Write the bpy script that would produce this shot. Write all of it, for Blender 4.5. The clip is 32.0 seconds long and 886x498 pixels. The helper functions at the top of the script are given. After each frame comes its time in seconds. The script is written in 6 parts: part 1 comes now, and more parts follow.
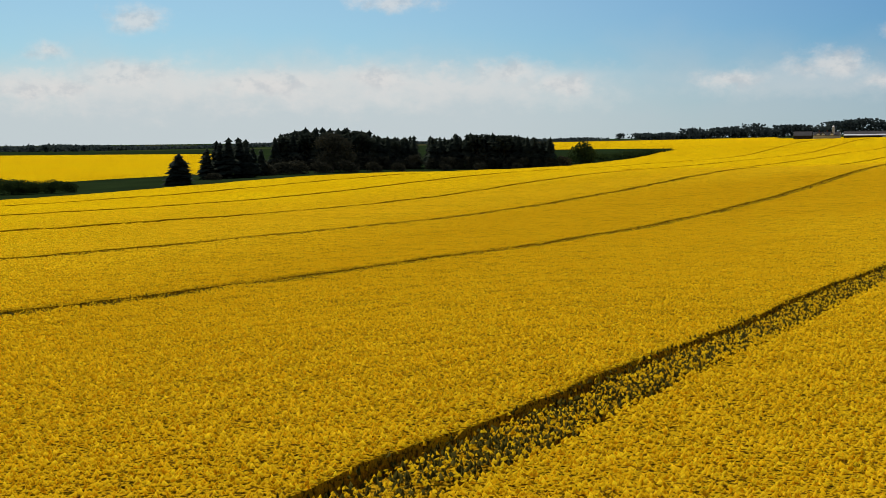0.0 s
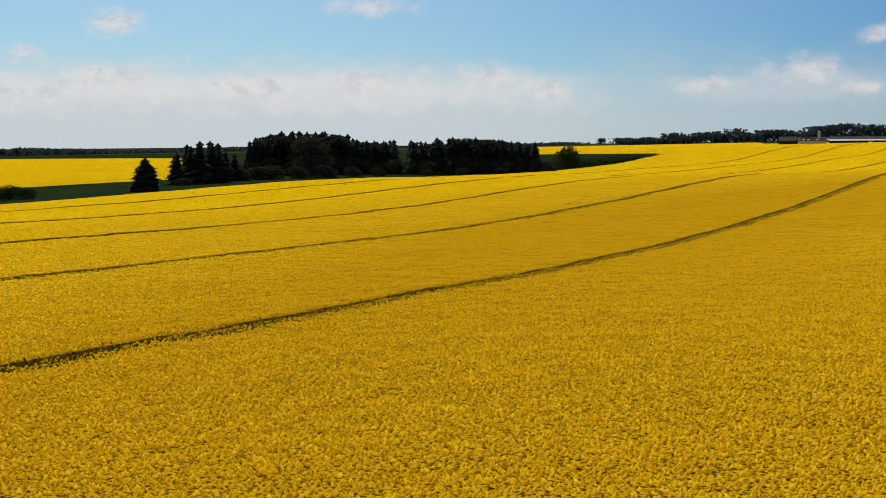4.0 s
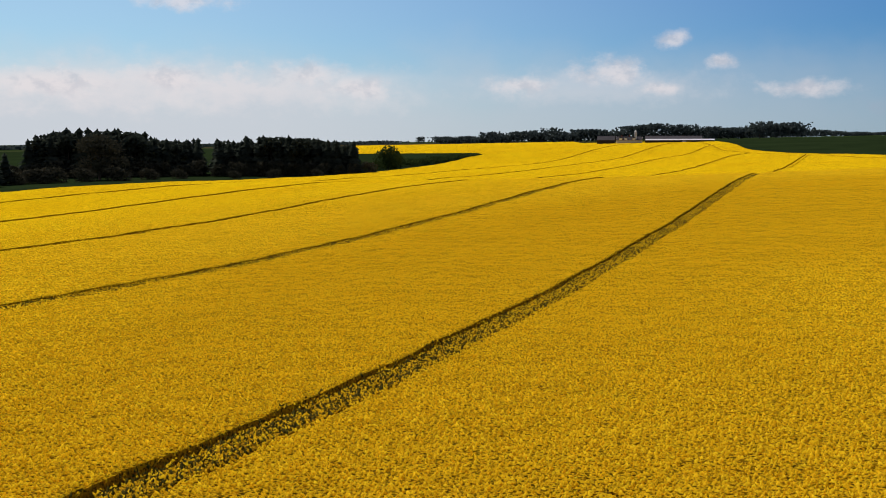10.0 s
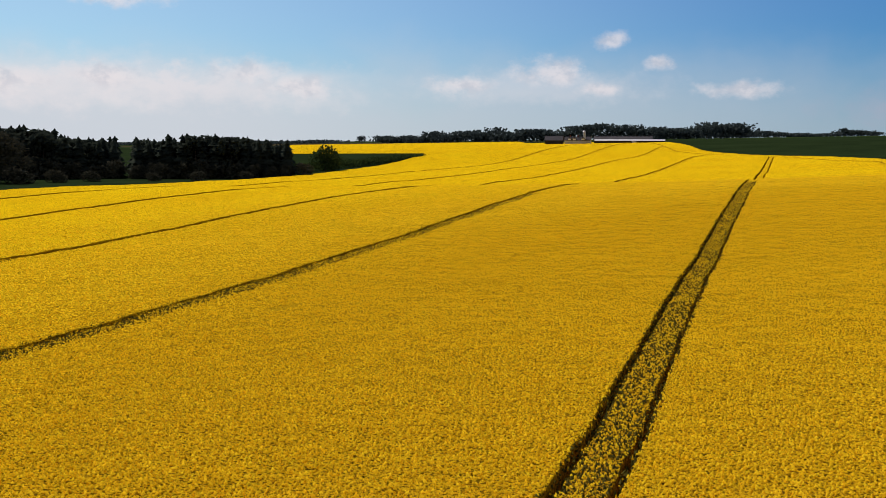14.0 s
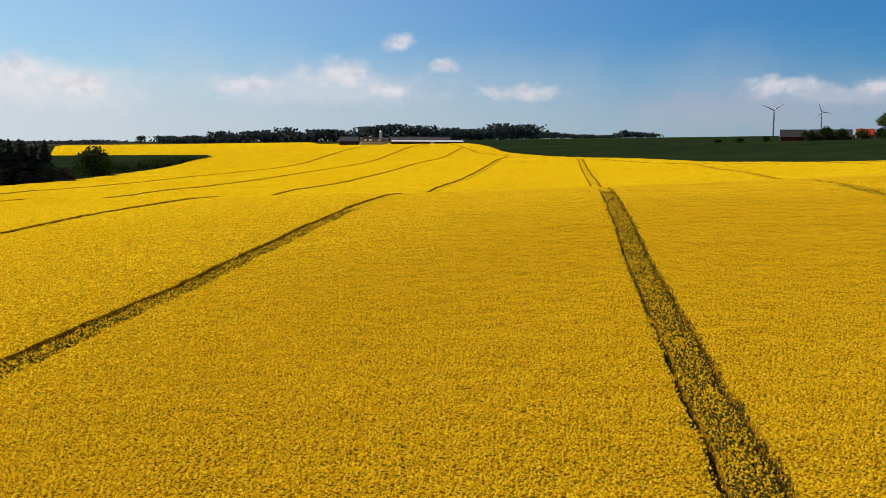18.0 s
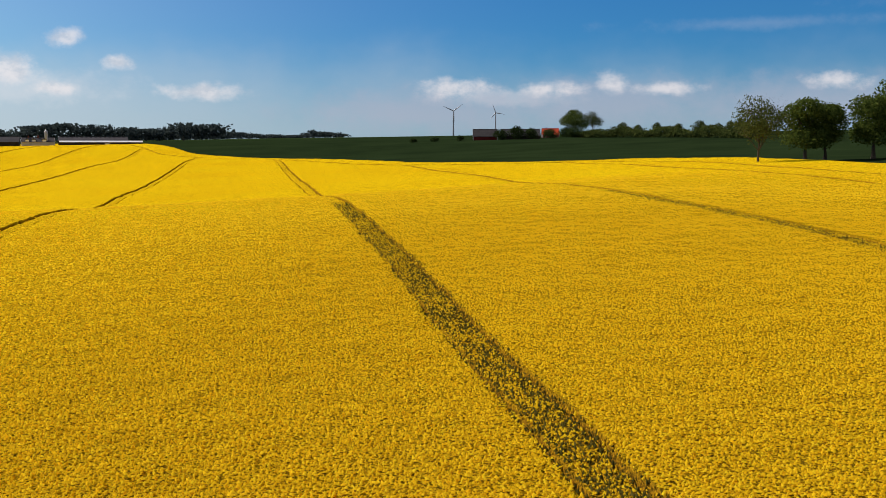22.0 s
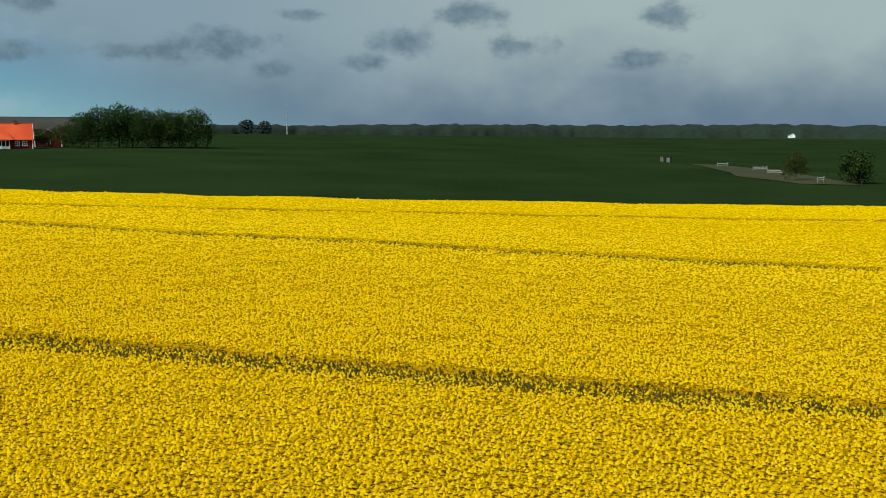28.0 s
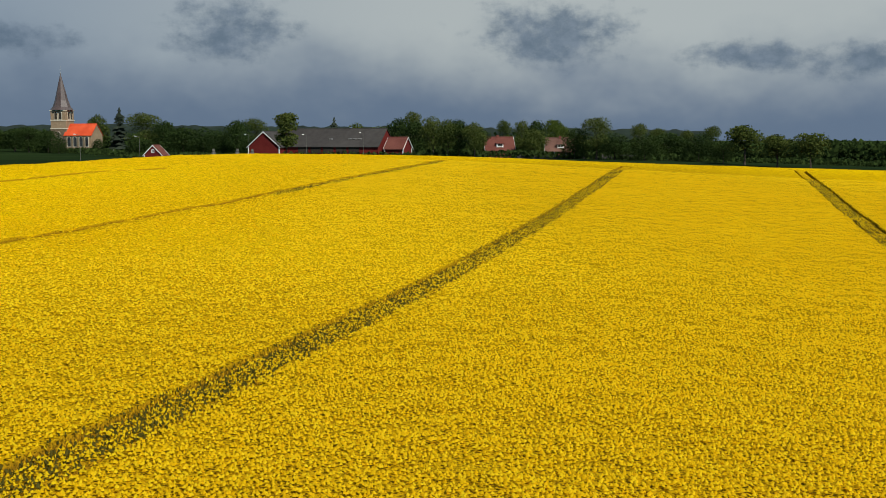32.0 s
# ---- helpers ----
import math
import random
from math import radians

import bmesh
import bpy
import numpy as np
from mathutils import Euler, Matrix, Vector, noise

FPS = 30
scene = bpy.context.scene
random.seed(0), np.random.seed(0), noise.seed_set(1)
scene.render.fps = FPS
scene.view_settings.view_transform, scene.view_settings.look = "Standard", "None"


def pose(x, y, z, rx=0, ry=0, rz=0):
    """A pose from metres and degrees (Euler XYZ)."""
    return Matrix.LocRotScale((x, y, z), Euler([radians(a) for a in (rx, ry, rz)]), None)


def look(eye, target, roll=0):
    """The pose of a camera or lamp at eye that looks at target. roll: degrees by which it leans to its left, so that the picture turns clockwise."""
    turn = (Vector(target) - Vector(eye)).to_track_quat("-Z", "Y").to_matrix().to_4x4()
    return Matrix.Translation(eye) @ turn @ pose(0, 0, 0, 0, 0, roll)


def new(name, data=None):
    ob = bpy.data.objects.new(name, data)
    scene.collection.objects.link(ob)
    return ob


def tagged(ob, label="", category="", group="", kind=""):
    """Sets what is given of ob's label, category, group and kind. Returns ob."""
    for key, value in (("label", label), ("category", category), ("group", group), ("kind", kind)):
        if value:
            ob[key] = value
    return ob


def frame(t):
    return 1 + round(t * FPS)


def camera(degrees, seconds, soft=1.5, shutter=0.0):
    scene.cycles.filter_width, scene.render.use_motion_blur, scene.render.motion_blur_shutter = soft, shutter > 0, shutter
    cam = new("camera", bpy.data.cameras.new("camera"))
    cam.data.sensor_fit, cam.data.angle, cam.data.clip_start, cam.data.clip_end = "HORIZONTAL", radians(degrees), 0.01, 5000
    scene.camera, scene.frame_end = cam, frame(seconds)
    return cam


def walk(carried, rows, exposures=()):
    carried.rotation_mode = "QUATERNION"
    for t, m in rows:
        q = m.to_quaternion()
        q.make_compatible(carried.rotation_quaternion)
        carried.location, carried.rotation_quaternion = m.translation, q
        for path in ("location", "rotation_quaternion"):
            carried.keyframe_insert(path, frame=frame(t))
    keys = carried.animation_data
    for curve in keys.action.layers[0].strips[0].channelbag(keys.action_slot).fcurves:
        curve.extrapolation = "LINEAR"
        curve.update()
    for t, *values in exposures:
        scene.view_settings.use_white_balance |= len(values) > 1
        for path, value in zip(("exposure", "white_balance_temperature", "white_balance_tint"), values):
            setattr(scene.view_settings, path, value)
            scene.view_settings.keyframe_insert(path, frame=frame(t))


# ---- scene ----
cam = camera(47.7, 32.0, soft=0.85)
PATH = [
    (0, (57.4, 159.33, 10.93), (58.765, 179.17, 8.769), -0.45),
    (0.5, (57.4, 161.46, 10.94), (58.776, 181.296, 8.8), -0.36),
    (1, (57.45, 163.7, 10.98), (58.841, 183.534, 8.853), -0.31),
    (1.5, (57.52, 165.79, 11.0), (58.926, 185.627, 8.911), -0.10),
    (2, (57.6, 167.86, 11.03), (59.016, 187.7, 8.93), -0.30),
    (2.5, (57.7, 169.94, 11.04), (59.124, 189.778, 8.954), -0.24),
    (4.5, (57.66, 178.67, 10.81), (59.917, 198.438, 8.743), -0.43),
    (5, (57.88, 180.89, 10.86), (61.058, 200.531, 8.784), -0.35),
    (5.5, (58.1, 183.09, 10.93), (61.832, 202.626, 8.854), -0.27),
    (6, (58.38, 185.3, 11.01), (62.413, 204.776, 8.931), -0.35),
    (6.5, (58.68, 187.6, 11.05), (62.907, 207.033, 8.963), -0.30),
    (7, (59.1, 190.13, 11.07), (63.505, 209.526, 8.983), -0.19),
    (7.5, (59.63, 193.01, 11.08), (64.17, 212.37, 8.983), -0.24),
    (8, (60.34, 196.28, 11.13), (65.002, 215.613, 9.029), -0.16),
    (8.5, (61.17, 199.88, 11.18), (65.934, 219.184, 9.056), -0.18),
    (9, (62.08, 203.7, 11.2), (66.941, 222.981, 9.086), -0.16),
    (9.5, (63.0, 207.62, 11.21), (67.961, 226.882, 9.089), -0.19),
    (10, (64.02, 211.72, 11.24), (69.317, 230.892, 9.115), -0.16),
    (10.5, (65.04, 215.91, 11.26), (70.501, 235.026, 9.126), -0.13),
    (11, (66.13, 220.16, 11.29), (71.705, 239.248, 9.16), -0.09),
    (11.5, (67.2, 224.31, 11.32), (72.896, 243.363, 9.175), -0.11),
    (12, (68.34, 228.55, 11.37), (74.146, 247.564, 9.23), -0.06),
    (12.5, (69.52, 232.78, 11.41), (75.5, 251.749, 9.269), -0.06),
    (13, (70.66, 237.14, 11.47), (76.809, 256.051, 9.318), -0.04),
    (13.5, (71.89, 241.4, 11.48), (78.207, 260.254, 9.337), 0.05),
    (15.5, (77.56, 261.38, 11.21), (85.006, 279.82, 9.085), -0.02),
    (16, (78.9, 265.72, 11.26), (87.239, 283.771, 9.14), 0.11),
    (16.5, (80.33, 270.0, 11.32), (89.137, 287.828, 9.202), 0.16),
    (17, (81.89, 274.36, 11.42), (91.233, 291.912, 9.303), 0.13),
    (17.5, (83.66, 278.72, 11.45), (93.436, 296.04, 9.33), 0.19),
    (18, (85.55, 283.13, 11.48), (95.722, 300.219, 9.368), 0.22),
    (18.5, (87.49, 287.19, 11.47), (98.062, 304.034, 9.367), 0.18),
    (19, (89.47, 291.18, 11.48), (100.407, 307.79, 9.382), 0.15),
    (19.5, (91.52, 294.99, 11.49), (102.81, 311.365, 9.397), 0.08),
    (20, (93.59, 298.85, 11.52), (105.924, 314.455, 9.43), 0.08),
    (20.5, (95.76, 302.53, 11.52), (108.596, 317.722, 9.43), 0.00),
    (21, (98.19, 306.21, 11.51), (111.38, 321.098, 9.421), -0.13),
    (21.5, (100.72, 309.77, 11.46), (114.619, 323.993, 9.361), 0.03),
    (22, (103.26, 313.28, 11.42), (118.168, 326.45, 9.323), 0.01),
    (22.5, (105.82, 316.57, 11.38), (121.375, 328.969, 9.289), 0.06),
    (23, (108.48, 319.83, 11.38), (124.511, 331.598, 9.289), 0.17),
    (23.5, (111.32, 322.83, 11.38), (127.712, 334.096, 9.295), 0.09),
    (24, (114.45, 325.81, 11.38), (131.371, 336.274, 9.306), 0.12),
    (24.5, (117.52, 328.66, 11.35), (135.131, 337.915, 9.282), 0.25),
    (26.5, (130.08, 336.78, 11.46), (149.467, 341.279, 9.44), 0.05),
    (27, (133.36, 338.34, 11.37), (153.207, 339.796, 9.384), -0.10),
    (27.5, (136.38, 339.42, 11.28), (156.117, 336.901, 9.262), -0.30),
    (28, (139.26, 340.05, 11.2), (157.218, 331.493, 9.159), -0.25),
    (28.5, (142.0, 340.43, 11.12), (156.388, 326.696, 9.054), -0.46),
    (29, (144.66, 340.32, 11.08), (153.046, 322.287, 8.974), -0.56),
    (29.5, (146.94, 339.52, 11.08), (148.739, 319.72, 8.957), -0.39),
    (30, (148.86, 338.24, 11.07), (144.848, 318.765, 8.9), -0.41),
    (30.5, (150.48, 336.69, 11.02), (144.881, 317.618, 8.847), -0.27),
    (31, (151.5, 334.84, 10.99), (145.266, 315.957, 8.814), -0.28),
    (31.5, (152.01, 332.72, 10.98), (145.147, 314.062, 8.8), -0.27),
    (32, (152.29, 330.26, 11.0), (144.72, 311.875, 8.814), -0.10),
]
EXPOSURES = [(0, 0.08, 6500, 15), (6, 0.12, 6500, 20), (13, 0.17, 6500, 24), (20, 0.29, 6500, 22), (24, 0.36, 6500, 16), (27, 0.5, 6500, -1), (28.5, 0.43, 6500, -8), (29.3, 0.38, 6500, -3), (30.3, 0.32, 6500, 5), (32, 0.27, 6500, 6)]
walk(cam, [(t, look(eye, target, roll)) for t, eye, target, roll in PATH], EXPOSURES)

# ---- sky, sun and exposure ----
SUN_YAW, SUN_HIGH = 14.0, 44.0
sun_way = Vector((-math.sin(radians(SUN_YAW)) * math.cos(radians(SUN_HIGH)), math.cos(radians(SUN_YAW)) * math.cos(radians(SUN_HIGH)), math.sin(radians(SUN_HIGH))))
sun = new("sun", bpy.data.lights.new("sun", "SUN"))
sun.data.energy, sun.data.angle, sun.data.color = 4.3, radians(0.6), (1.0, 0.95, 0.86)
sun.matrix_basis = look((0, 0, 300), Vector((0, 0, 300)) - sun_way)

# Clouds over the horizon: yaw, height, half width, half height, all in degrees.
FAIR = [(12.6, 6.6, 1.5, 0.78), (-1.5, 7.6, 2.4, 0.52), (17.0, 4.8, 1.3, 0.46), (13.0, 3.8, 2.6, 0.72), (17.9, 2.8, 2.6, 0.59), (5.5, 3.2, 3.1, 0.72),
        (-0.3, 3.5, 1.8, 0.72), (-8.1, 3.8, 2.0, 0.72), (-10.5, 3.1, 2.3, 0.65), (-19.9, 3.2, 1.8, 0.52), (-24.7, 3.9, 1.8, 0.8), (-28.2, 5.5, 0.9, 0.52),
        (-30.8, 4.3, 0.7, 0.39), (-27.6, 2.9, 1.1, 0.33), (-35.3, 2.8, 2.1, 0.46), (-49.2, 3.1, 1.6, 0.55), (-54.3, 3.0, 1.9, 0.38), (-58.1, 3.4, 0.75, 0.62),
        (-61.0, 3.0, 1.6, 0.36), (-69.8, 3.3, 1.4, 0.42), (-74.9, 4.3, 1.5, 0.46)]
VEIL = [(13.0, 3.0, 8.0, 1.5), (1.0, 3.2, 9.0, 1.4), (-9.0, 2.9, 5.0, 1.1), (-24.0, 3.0, 6.0, 0.9), (-52.0, 2.6, 4.0, 0.5)]
LOW_EAST = [(-48.0, 1.8, 7.0, 1.2), (-58.0, 2.2, 7.0, 1.3), (-68.0, 2.2, 7.0, 1.3), (-78.0, 2.4, 8.0, 1.3), (-86.0, 2.2, 6.0, 1.3)]
STREAKS = [(-66.0, 6.4, 6.5, 0.3), (-80.0, 7.3, 7.0, 0.4), (-88.0, 6.0, 6.0, 0.5)]
GREY = [(-88.7, 7.0, 2.4, 0.78), (-93.8, 7.5, 1.5, 0.52), (-92.3, 5.1, 1.4, 0.46), (-99.0, 5.2, 2.6, 0.46), (-102.8, 5.6, 2.9, 0.85), (-106.0, 4.3, 1.1, 0.46),
        (-113.3, 5.8, 1.6, 0.81), (-117.1, 7.3, 1.8, 0.65), (-120.0, 5.6, 1.6, 0.59), (-111.4, 4.7, 1.4, 0.46), (-128.0, 7.0, 1.3, 0.72), (-126.5, 4.7, 2.3, 0.52),
        (-107.5, 7.3, 1.1, 0.33), (-147.3, 7.5, 2.8, 0.81), (-153.1, 7.1, 2.3, 0.72), (-159.0, 5.7, 2.5, 0.81), (-155.8, 4.7, 2.3, 0.65), (-170.2, 6.6, 3.3, 0.98),
        (-179.2, 5.2, 2.8, 0.8), (-190.6, 5.9, 2.9, 1.46), (-208.4, 5.8, 3.6, 1.63), (-219.7, 4.4, 3.6, 0.72), (-225.3, 3.9, 2.9, 0.85)]


def make_sky():
    world = bpy.data.worlds.new("sky")
    scene.world = world
    world.use_nodes = True
    nt = world.node_tree
    back = nt.nodes["Background"]
    sky = nt.nodes.new("ShaderNodeTexSky")
    sky.sky_type, sky.sun_disc = "NISHITA", False
    sky.sun_elevation, sky.sun_rotation = radians(SUN_HIGH), radians(-SUN_YAW)
    sky.air_density, sky.dust_density, sky.ozone_density = 1.0, 0.15, 2.5
    way = nt.nodes.new("ShaderNodeTexCoord").outputs["Generated"]
    # Yaw (counted from -105 degrees) and height of the direction.
    turn = node(nt, "ShaderNodeVectorRotate", Angle=radians(105))
    turn.rotation_type = "Z_AXIS"
    nt.links.new(way, turn.inputs["Vector"])
    sep = nt.nodes.new("ShaderNodeSeparateXYZ")
    nt.links.new(turn.outputs[0], sep.inputs[0])
    yaw = calc(nt, "MULTIPLY", calc(nt, "ARCTAN2", calc(nt, "MULTIPLY", sep.outputs[0], -1.0), sep.outputs[1]), 180 / math.pi)
    high = calc(nt, "MULTIPLY", calc(nt, "ARCSINE", sep.outputs[2]), 180 / math.pi)
    where = nt.nodes.new("ShaderNodeCombineXYZ")
    nt.links.new(yaw, where.inputs[0])
    nt.links.new(high, where.inputs[1])
    flat = nt.nodes.new("ShaderNodeVectorMath")
    flat.operation = "MULTIPLY"
    flat.inputs[1].default_value = (1, 1.35, 1)
    nt.links.new(where.outputs[0], flat.inputs[0])
    puff = noise_node(nt, 0.55, 6.0, 0.62, flat.outputs[0])
    wisp = noise_node(nt, 0.13, 4.0, 0.55, flat.outputs[0])
    shade = noise_node(nt, 0.9, 5.0, 0.6, flat.outputs[0])

    def cover(clouds, torn, outer, inner):
        nearest = None
        for a, e, w, h in clouds:
            off = nt.nodes.new("ShaderNodeVectorMath")
            off.operation = "SUBTRACT"
            off.inputs[1].default_value = (a + 105, e, 0)
            nt.links.new(where.outputs[0], off.inputs[0])
            wide = nt.nodes.new("ShaderNodeVectorMath")
            wide.operation = "MULTIPLY"
            wide.inputs[1].default_value = (1 / w, 1 / h, 0)
            nt.links.new(off.outputs[0], wide.inputs[0])
            size = nt.nodes.new("ShaderNodeVectorMath")
            size.operation = "LENGTH"
            nt.links.new(wide.outputs[0], size.inputs[0])
            nearest = size.outputs["Value"] if nearest is None else calc(nt, "MINIMUM", nearest, size.outputs["Value"])
        ragged = calc(nt, "ADD", nearest, calc(nt, "MULTIPLY", calc(nt, "SUBTRACT", puff, 0.5), torn))
        m = nt.nodes.new("ShaderNodeMapRange")
        m.interpolation_type = "SMOOTHSTEP"
        for key, v in ((1, outer), (2, inner), (3, 0.0), (4, 1.0)):
            m.inputs[key].default_value = v
        nt.links.new(ragged, m.inputs[0])
        return m.outputs[0]

    def step(value, low, top):
        m = nt.nodes.new("ShaderNodeMapRange")
        m.interpolation_type = "SMOOTHSTEP"
        for key, v in ((1, low), (2, top), (3, 0.0), (4, 1.0)):
            m.inputs[key].default_value = v
        nt.links.new(value, m.inputs[0])
        return m.outputs[0]

    base = blend(nt, 1.0, sky.outputs[0], SKY_GAIN, "MULTIPLY")
    base = blend(nt, step(yaw, 60.0, 118.0), blend(nt, 1.0, base, SKY_EAST, "MULTIPLY"), base)
    # Haze low over the land, thickest ahead of the start and thin to the east; a bank of high grey cloud behind.
    low = calc(nt, "SUBTRACT", 1.0, step(calc(nt, "ADD", high, calc(nt, "MULTIPLY", calc(nt, "SUBTRACT", wisp, 0.5), 5.0)), 1.0, 6.5))
    ahead = step(yaw, 45.0, 115.0)
    glow = calc(nt, "MULTIPLY", ahead, calc(nt, "SUBTRACT", 1.0, step(high, 5.0, 40.0)))
    haze = blend(nt, ahead, HAZE_EAST, HAZE)
    c = blend(nt, calc(nt, "MULTIPLY", glow, 0.4), base, HAZE)
    c = blend(nt, calc(nt, "MULTIPLY", low, calc(nt, "ADD", 0.5, calc(nt, "MULTIPLY", ahead, 0.4))), c, haze)
    # The sheet of cloud behind: pale in two stretches, blue-grey between and low down.
    bank = calc(nt, "MULTIPLY", calc(nt, "SUBTRACT", 1.0, step(calc(nt, "ADD", yaw, calc(nt, "MULTIPLY", calc(nt, "SUBTRACT", 5.0, high), 3.0)), 3.0, 28.0)), calc(nt, "SUBTRACT", 1.0, step(high, 30.0, 60.0)))
    pale = calc(nt, "MAXIMUM", calc(nt, "MULTIPLY", calc(nt, "MULTIPLY", step(yaw, 6.0, -22.0), step(yaw, -64.0, -44.0)), 0.6), step(yaw, -66.0, -100.0))
    upper = blend(nt, pale, BANK_HIGH, BANK_PALE)
    sheet = blend(nt, step(calc(nt, "ADD", high, calc(nt, "MULTIPLY", calc(nt, "SUBTRACT", wisp, 0.5), 7.0)), 0.5, 7.0), BANK_LOW, upper)
    c = blend(nt, bank, c, sheet)
    c = blend(nt, calc(nt, "MULTIPLY", cover(STREAKS, 3.0, 1.6, -0.4), 0.1), c, CLOUD_LIT)
    # A long bank of cumulus ahead of the start: bright uneven tops over a pale haze.
    top = calc(nt, "SUBTRACT", high, calc(nt, "MULTIPLY", calc(nt, "SUBTRACT", puff, 0.5), 4.2))
    cumulus = calc(nt, "MULTIPLY", step(top, 4.2, 3.2), step(yaw, 86.0, 103.0))
    c = blend(nt, calc(nt, "MULTIPLY", cumulus, 0.62), c, blend(nt, step(top, 1.2, 3.6), HAZE, CLOUD_LIT))
    c = blend(nt, calc(nt, "MULTIPLY", cover(VEIL, 2.2, 1.5, 0.3), 0.3), c, CLOUD_LIT)
    c = blend(nt, calc(nt, "MULTIPLY", cover(LOW_EAST, 2.0, 1.6, 0.1), 0.5), c, CLOUD_EAST)
    fair = cover(FAIR, 2.6, 1.4, 0.15)
    c = blend(nt, calc(nt, "MULTIPLY", fair, 0.68), c, blend(nt, step(shade, 0.36, 0.58), CLOUD_DIM, CLOUD_LIT))
    c = blend(nt, calc(nt, "MULTIPLY", cover(GREY, 2.9, 1.45, 0.25), 0.85), c, blend(nt, step(shade, 0.3, 0.7), GREY_DIM, GREY_LIT))
    nt.links.new(c, back.inputs["Color"])
    back.inputs["Strength"].default_value = 1.0


SKY_GAIN, SKY_EAST = (0.033, 0.069, 0.079), (0.27, 0.52, 0.76)
HAZE, HAZE_EAST = (0.5, 0.575, 0.585), (0.34, 0.42, 0.475)
BANK_LOW, BANK_HIGH, BANK_PALE = (0.105, 0.145, 0.215), (0.185, 0.235, 0.305), (0.35, 0.38, 0.395)
CLOUD_EAST = (0.33, 0.36, 0.42)
CLOUD_DIM, CLOUD_LIT, GREY_DIM, GREY_LIT = (0.49, 0.53, 0.54), (0.67, 0.675, 0.64), (0.08, 0.118, 0.17), (0.135, 0.175, 0.235)

# ---- materials ----
def material(name):
    m = bpy.data.materials.new(name)
    m.use_nodes = True
    nt = m.node_tree
    return m, nt, nt.nodes["Principled BSDF"]


def node(nt, kind, **values):
    n = nt.nodes.new(kind)
    for key, value in values.items():
        n.inputs[key].default_value = value
    return n


def noise_node(nt, scale, detail=3.0, rough=0.6, vector=None):
    n = node(nt, "ShaderNodeTexNoise", Scale=scale, Detail=detail, Roughness=rough)
    if vector is not None:
        nt.links.new(vector, n.inputs["Vector"])
    return n.outputs["Fac"]


def position(nt):
    return nt.nodes.new("ShaderNodeNewGeometry").outputs["Position"]


def ramp(nt, fac, stops):
    r = nt.nodes.new("ShaderNodeValToRGB")
    while len(r.color_ramp.elements) < len(stops):
        r.color_ramp.elements.new(0.5)
    for e, (p, c) in zip(r.color_ramp.elements, stops):
        e.position, e.color = p, (*c, 1)
    nt.links.new(fac, r.inputs["Fac"])
    return r.outputs["Color"]


def blend(nt, fac, a, b, mode="MIX"):
    n = nt.nodes.new("ShaderNodeMix")
    n.data_type, n.blend_type = "RGBA", mode
    if isinstance(fac, float):
        n.inputs["Factor"].default_value = fac
    else:
        nt.links.new(fac, n.inputs["Factor"])
    for key, v in ((6, a), (7, b)):
        if isinstance(v, tuple):
            n.inputs[key].default_value = (*v, 1)
        else:
            nt.links.new(v, n.inputs[key])
    return n.outputs[2]


def calc(nt, op, a, b=0.0, clamp=False):
    n = nt.nodes.new("ShaderNodeMath")
    n.operation, n.use_clamp = op, clamp
    for key, v in ((0, a), (1, b)):
        if isinstance(v, (int, float)):
            n.inputs[key].default_value = v
        else:
            nt.links.new(v, n.inputs[key])
    return n.outputs[0]


def bump(nt, bsdf, height, strength, distance):
    b = node(nt, "ShaderNodeBump", Strength=strength, Distance=distance)
    nt.links.new(height, b.inputs["Height"])
    nt.links.new(b.outputs["Normal"], bsdf.inputs["Normal"])


def surface(name, dark, light, scale, rough=0.85, coarse=0.15, metal=0.0, bump_by=0.2, spread=0.35):
    """A worn surface: fine grain between two colours, with broad stains at a coarser scale."""
    m, nt, b = material(name)
    p = position(nt)
    fine = noise_node(nt, scale, 4.0, 0.65, p)
    broad = noise_node(nt, scale * coarse, 2.0, 0.5, p)
    both = calc(nt, "ADD", calc(nt, "MULTIPLY", fine, 0.55), calc(nt, "MULTIPLY", broad, 0.45))
    c = ramp(nt, both, [(0.5 - spread / 2, dark), (0.5 + spread / 2, light)])
    nt.links.new(c, b.inputs["Base Color"])
    b.inputs["Roughness"].default_value = rough
    b.inputs["Metallic"].default_value = metal
    b.inputs["Specular IOR Level"].default_value = 0.12 if rough > 0.7 else 0.5
    bump(nt, b, fine, bump_by, 0.02)
    return m


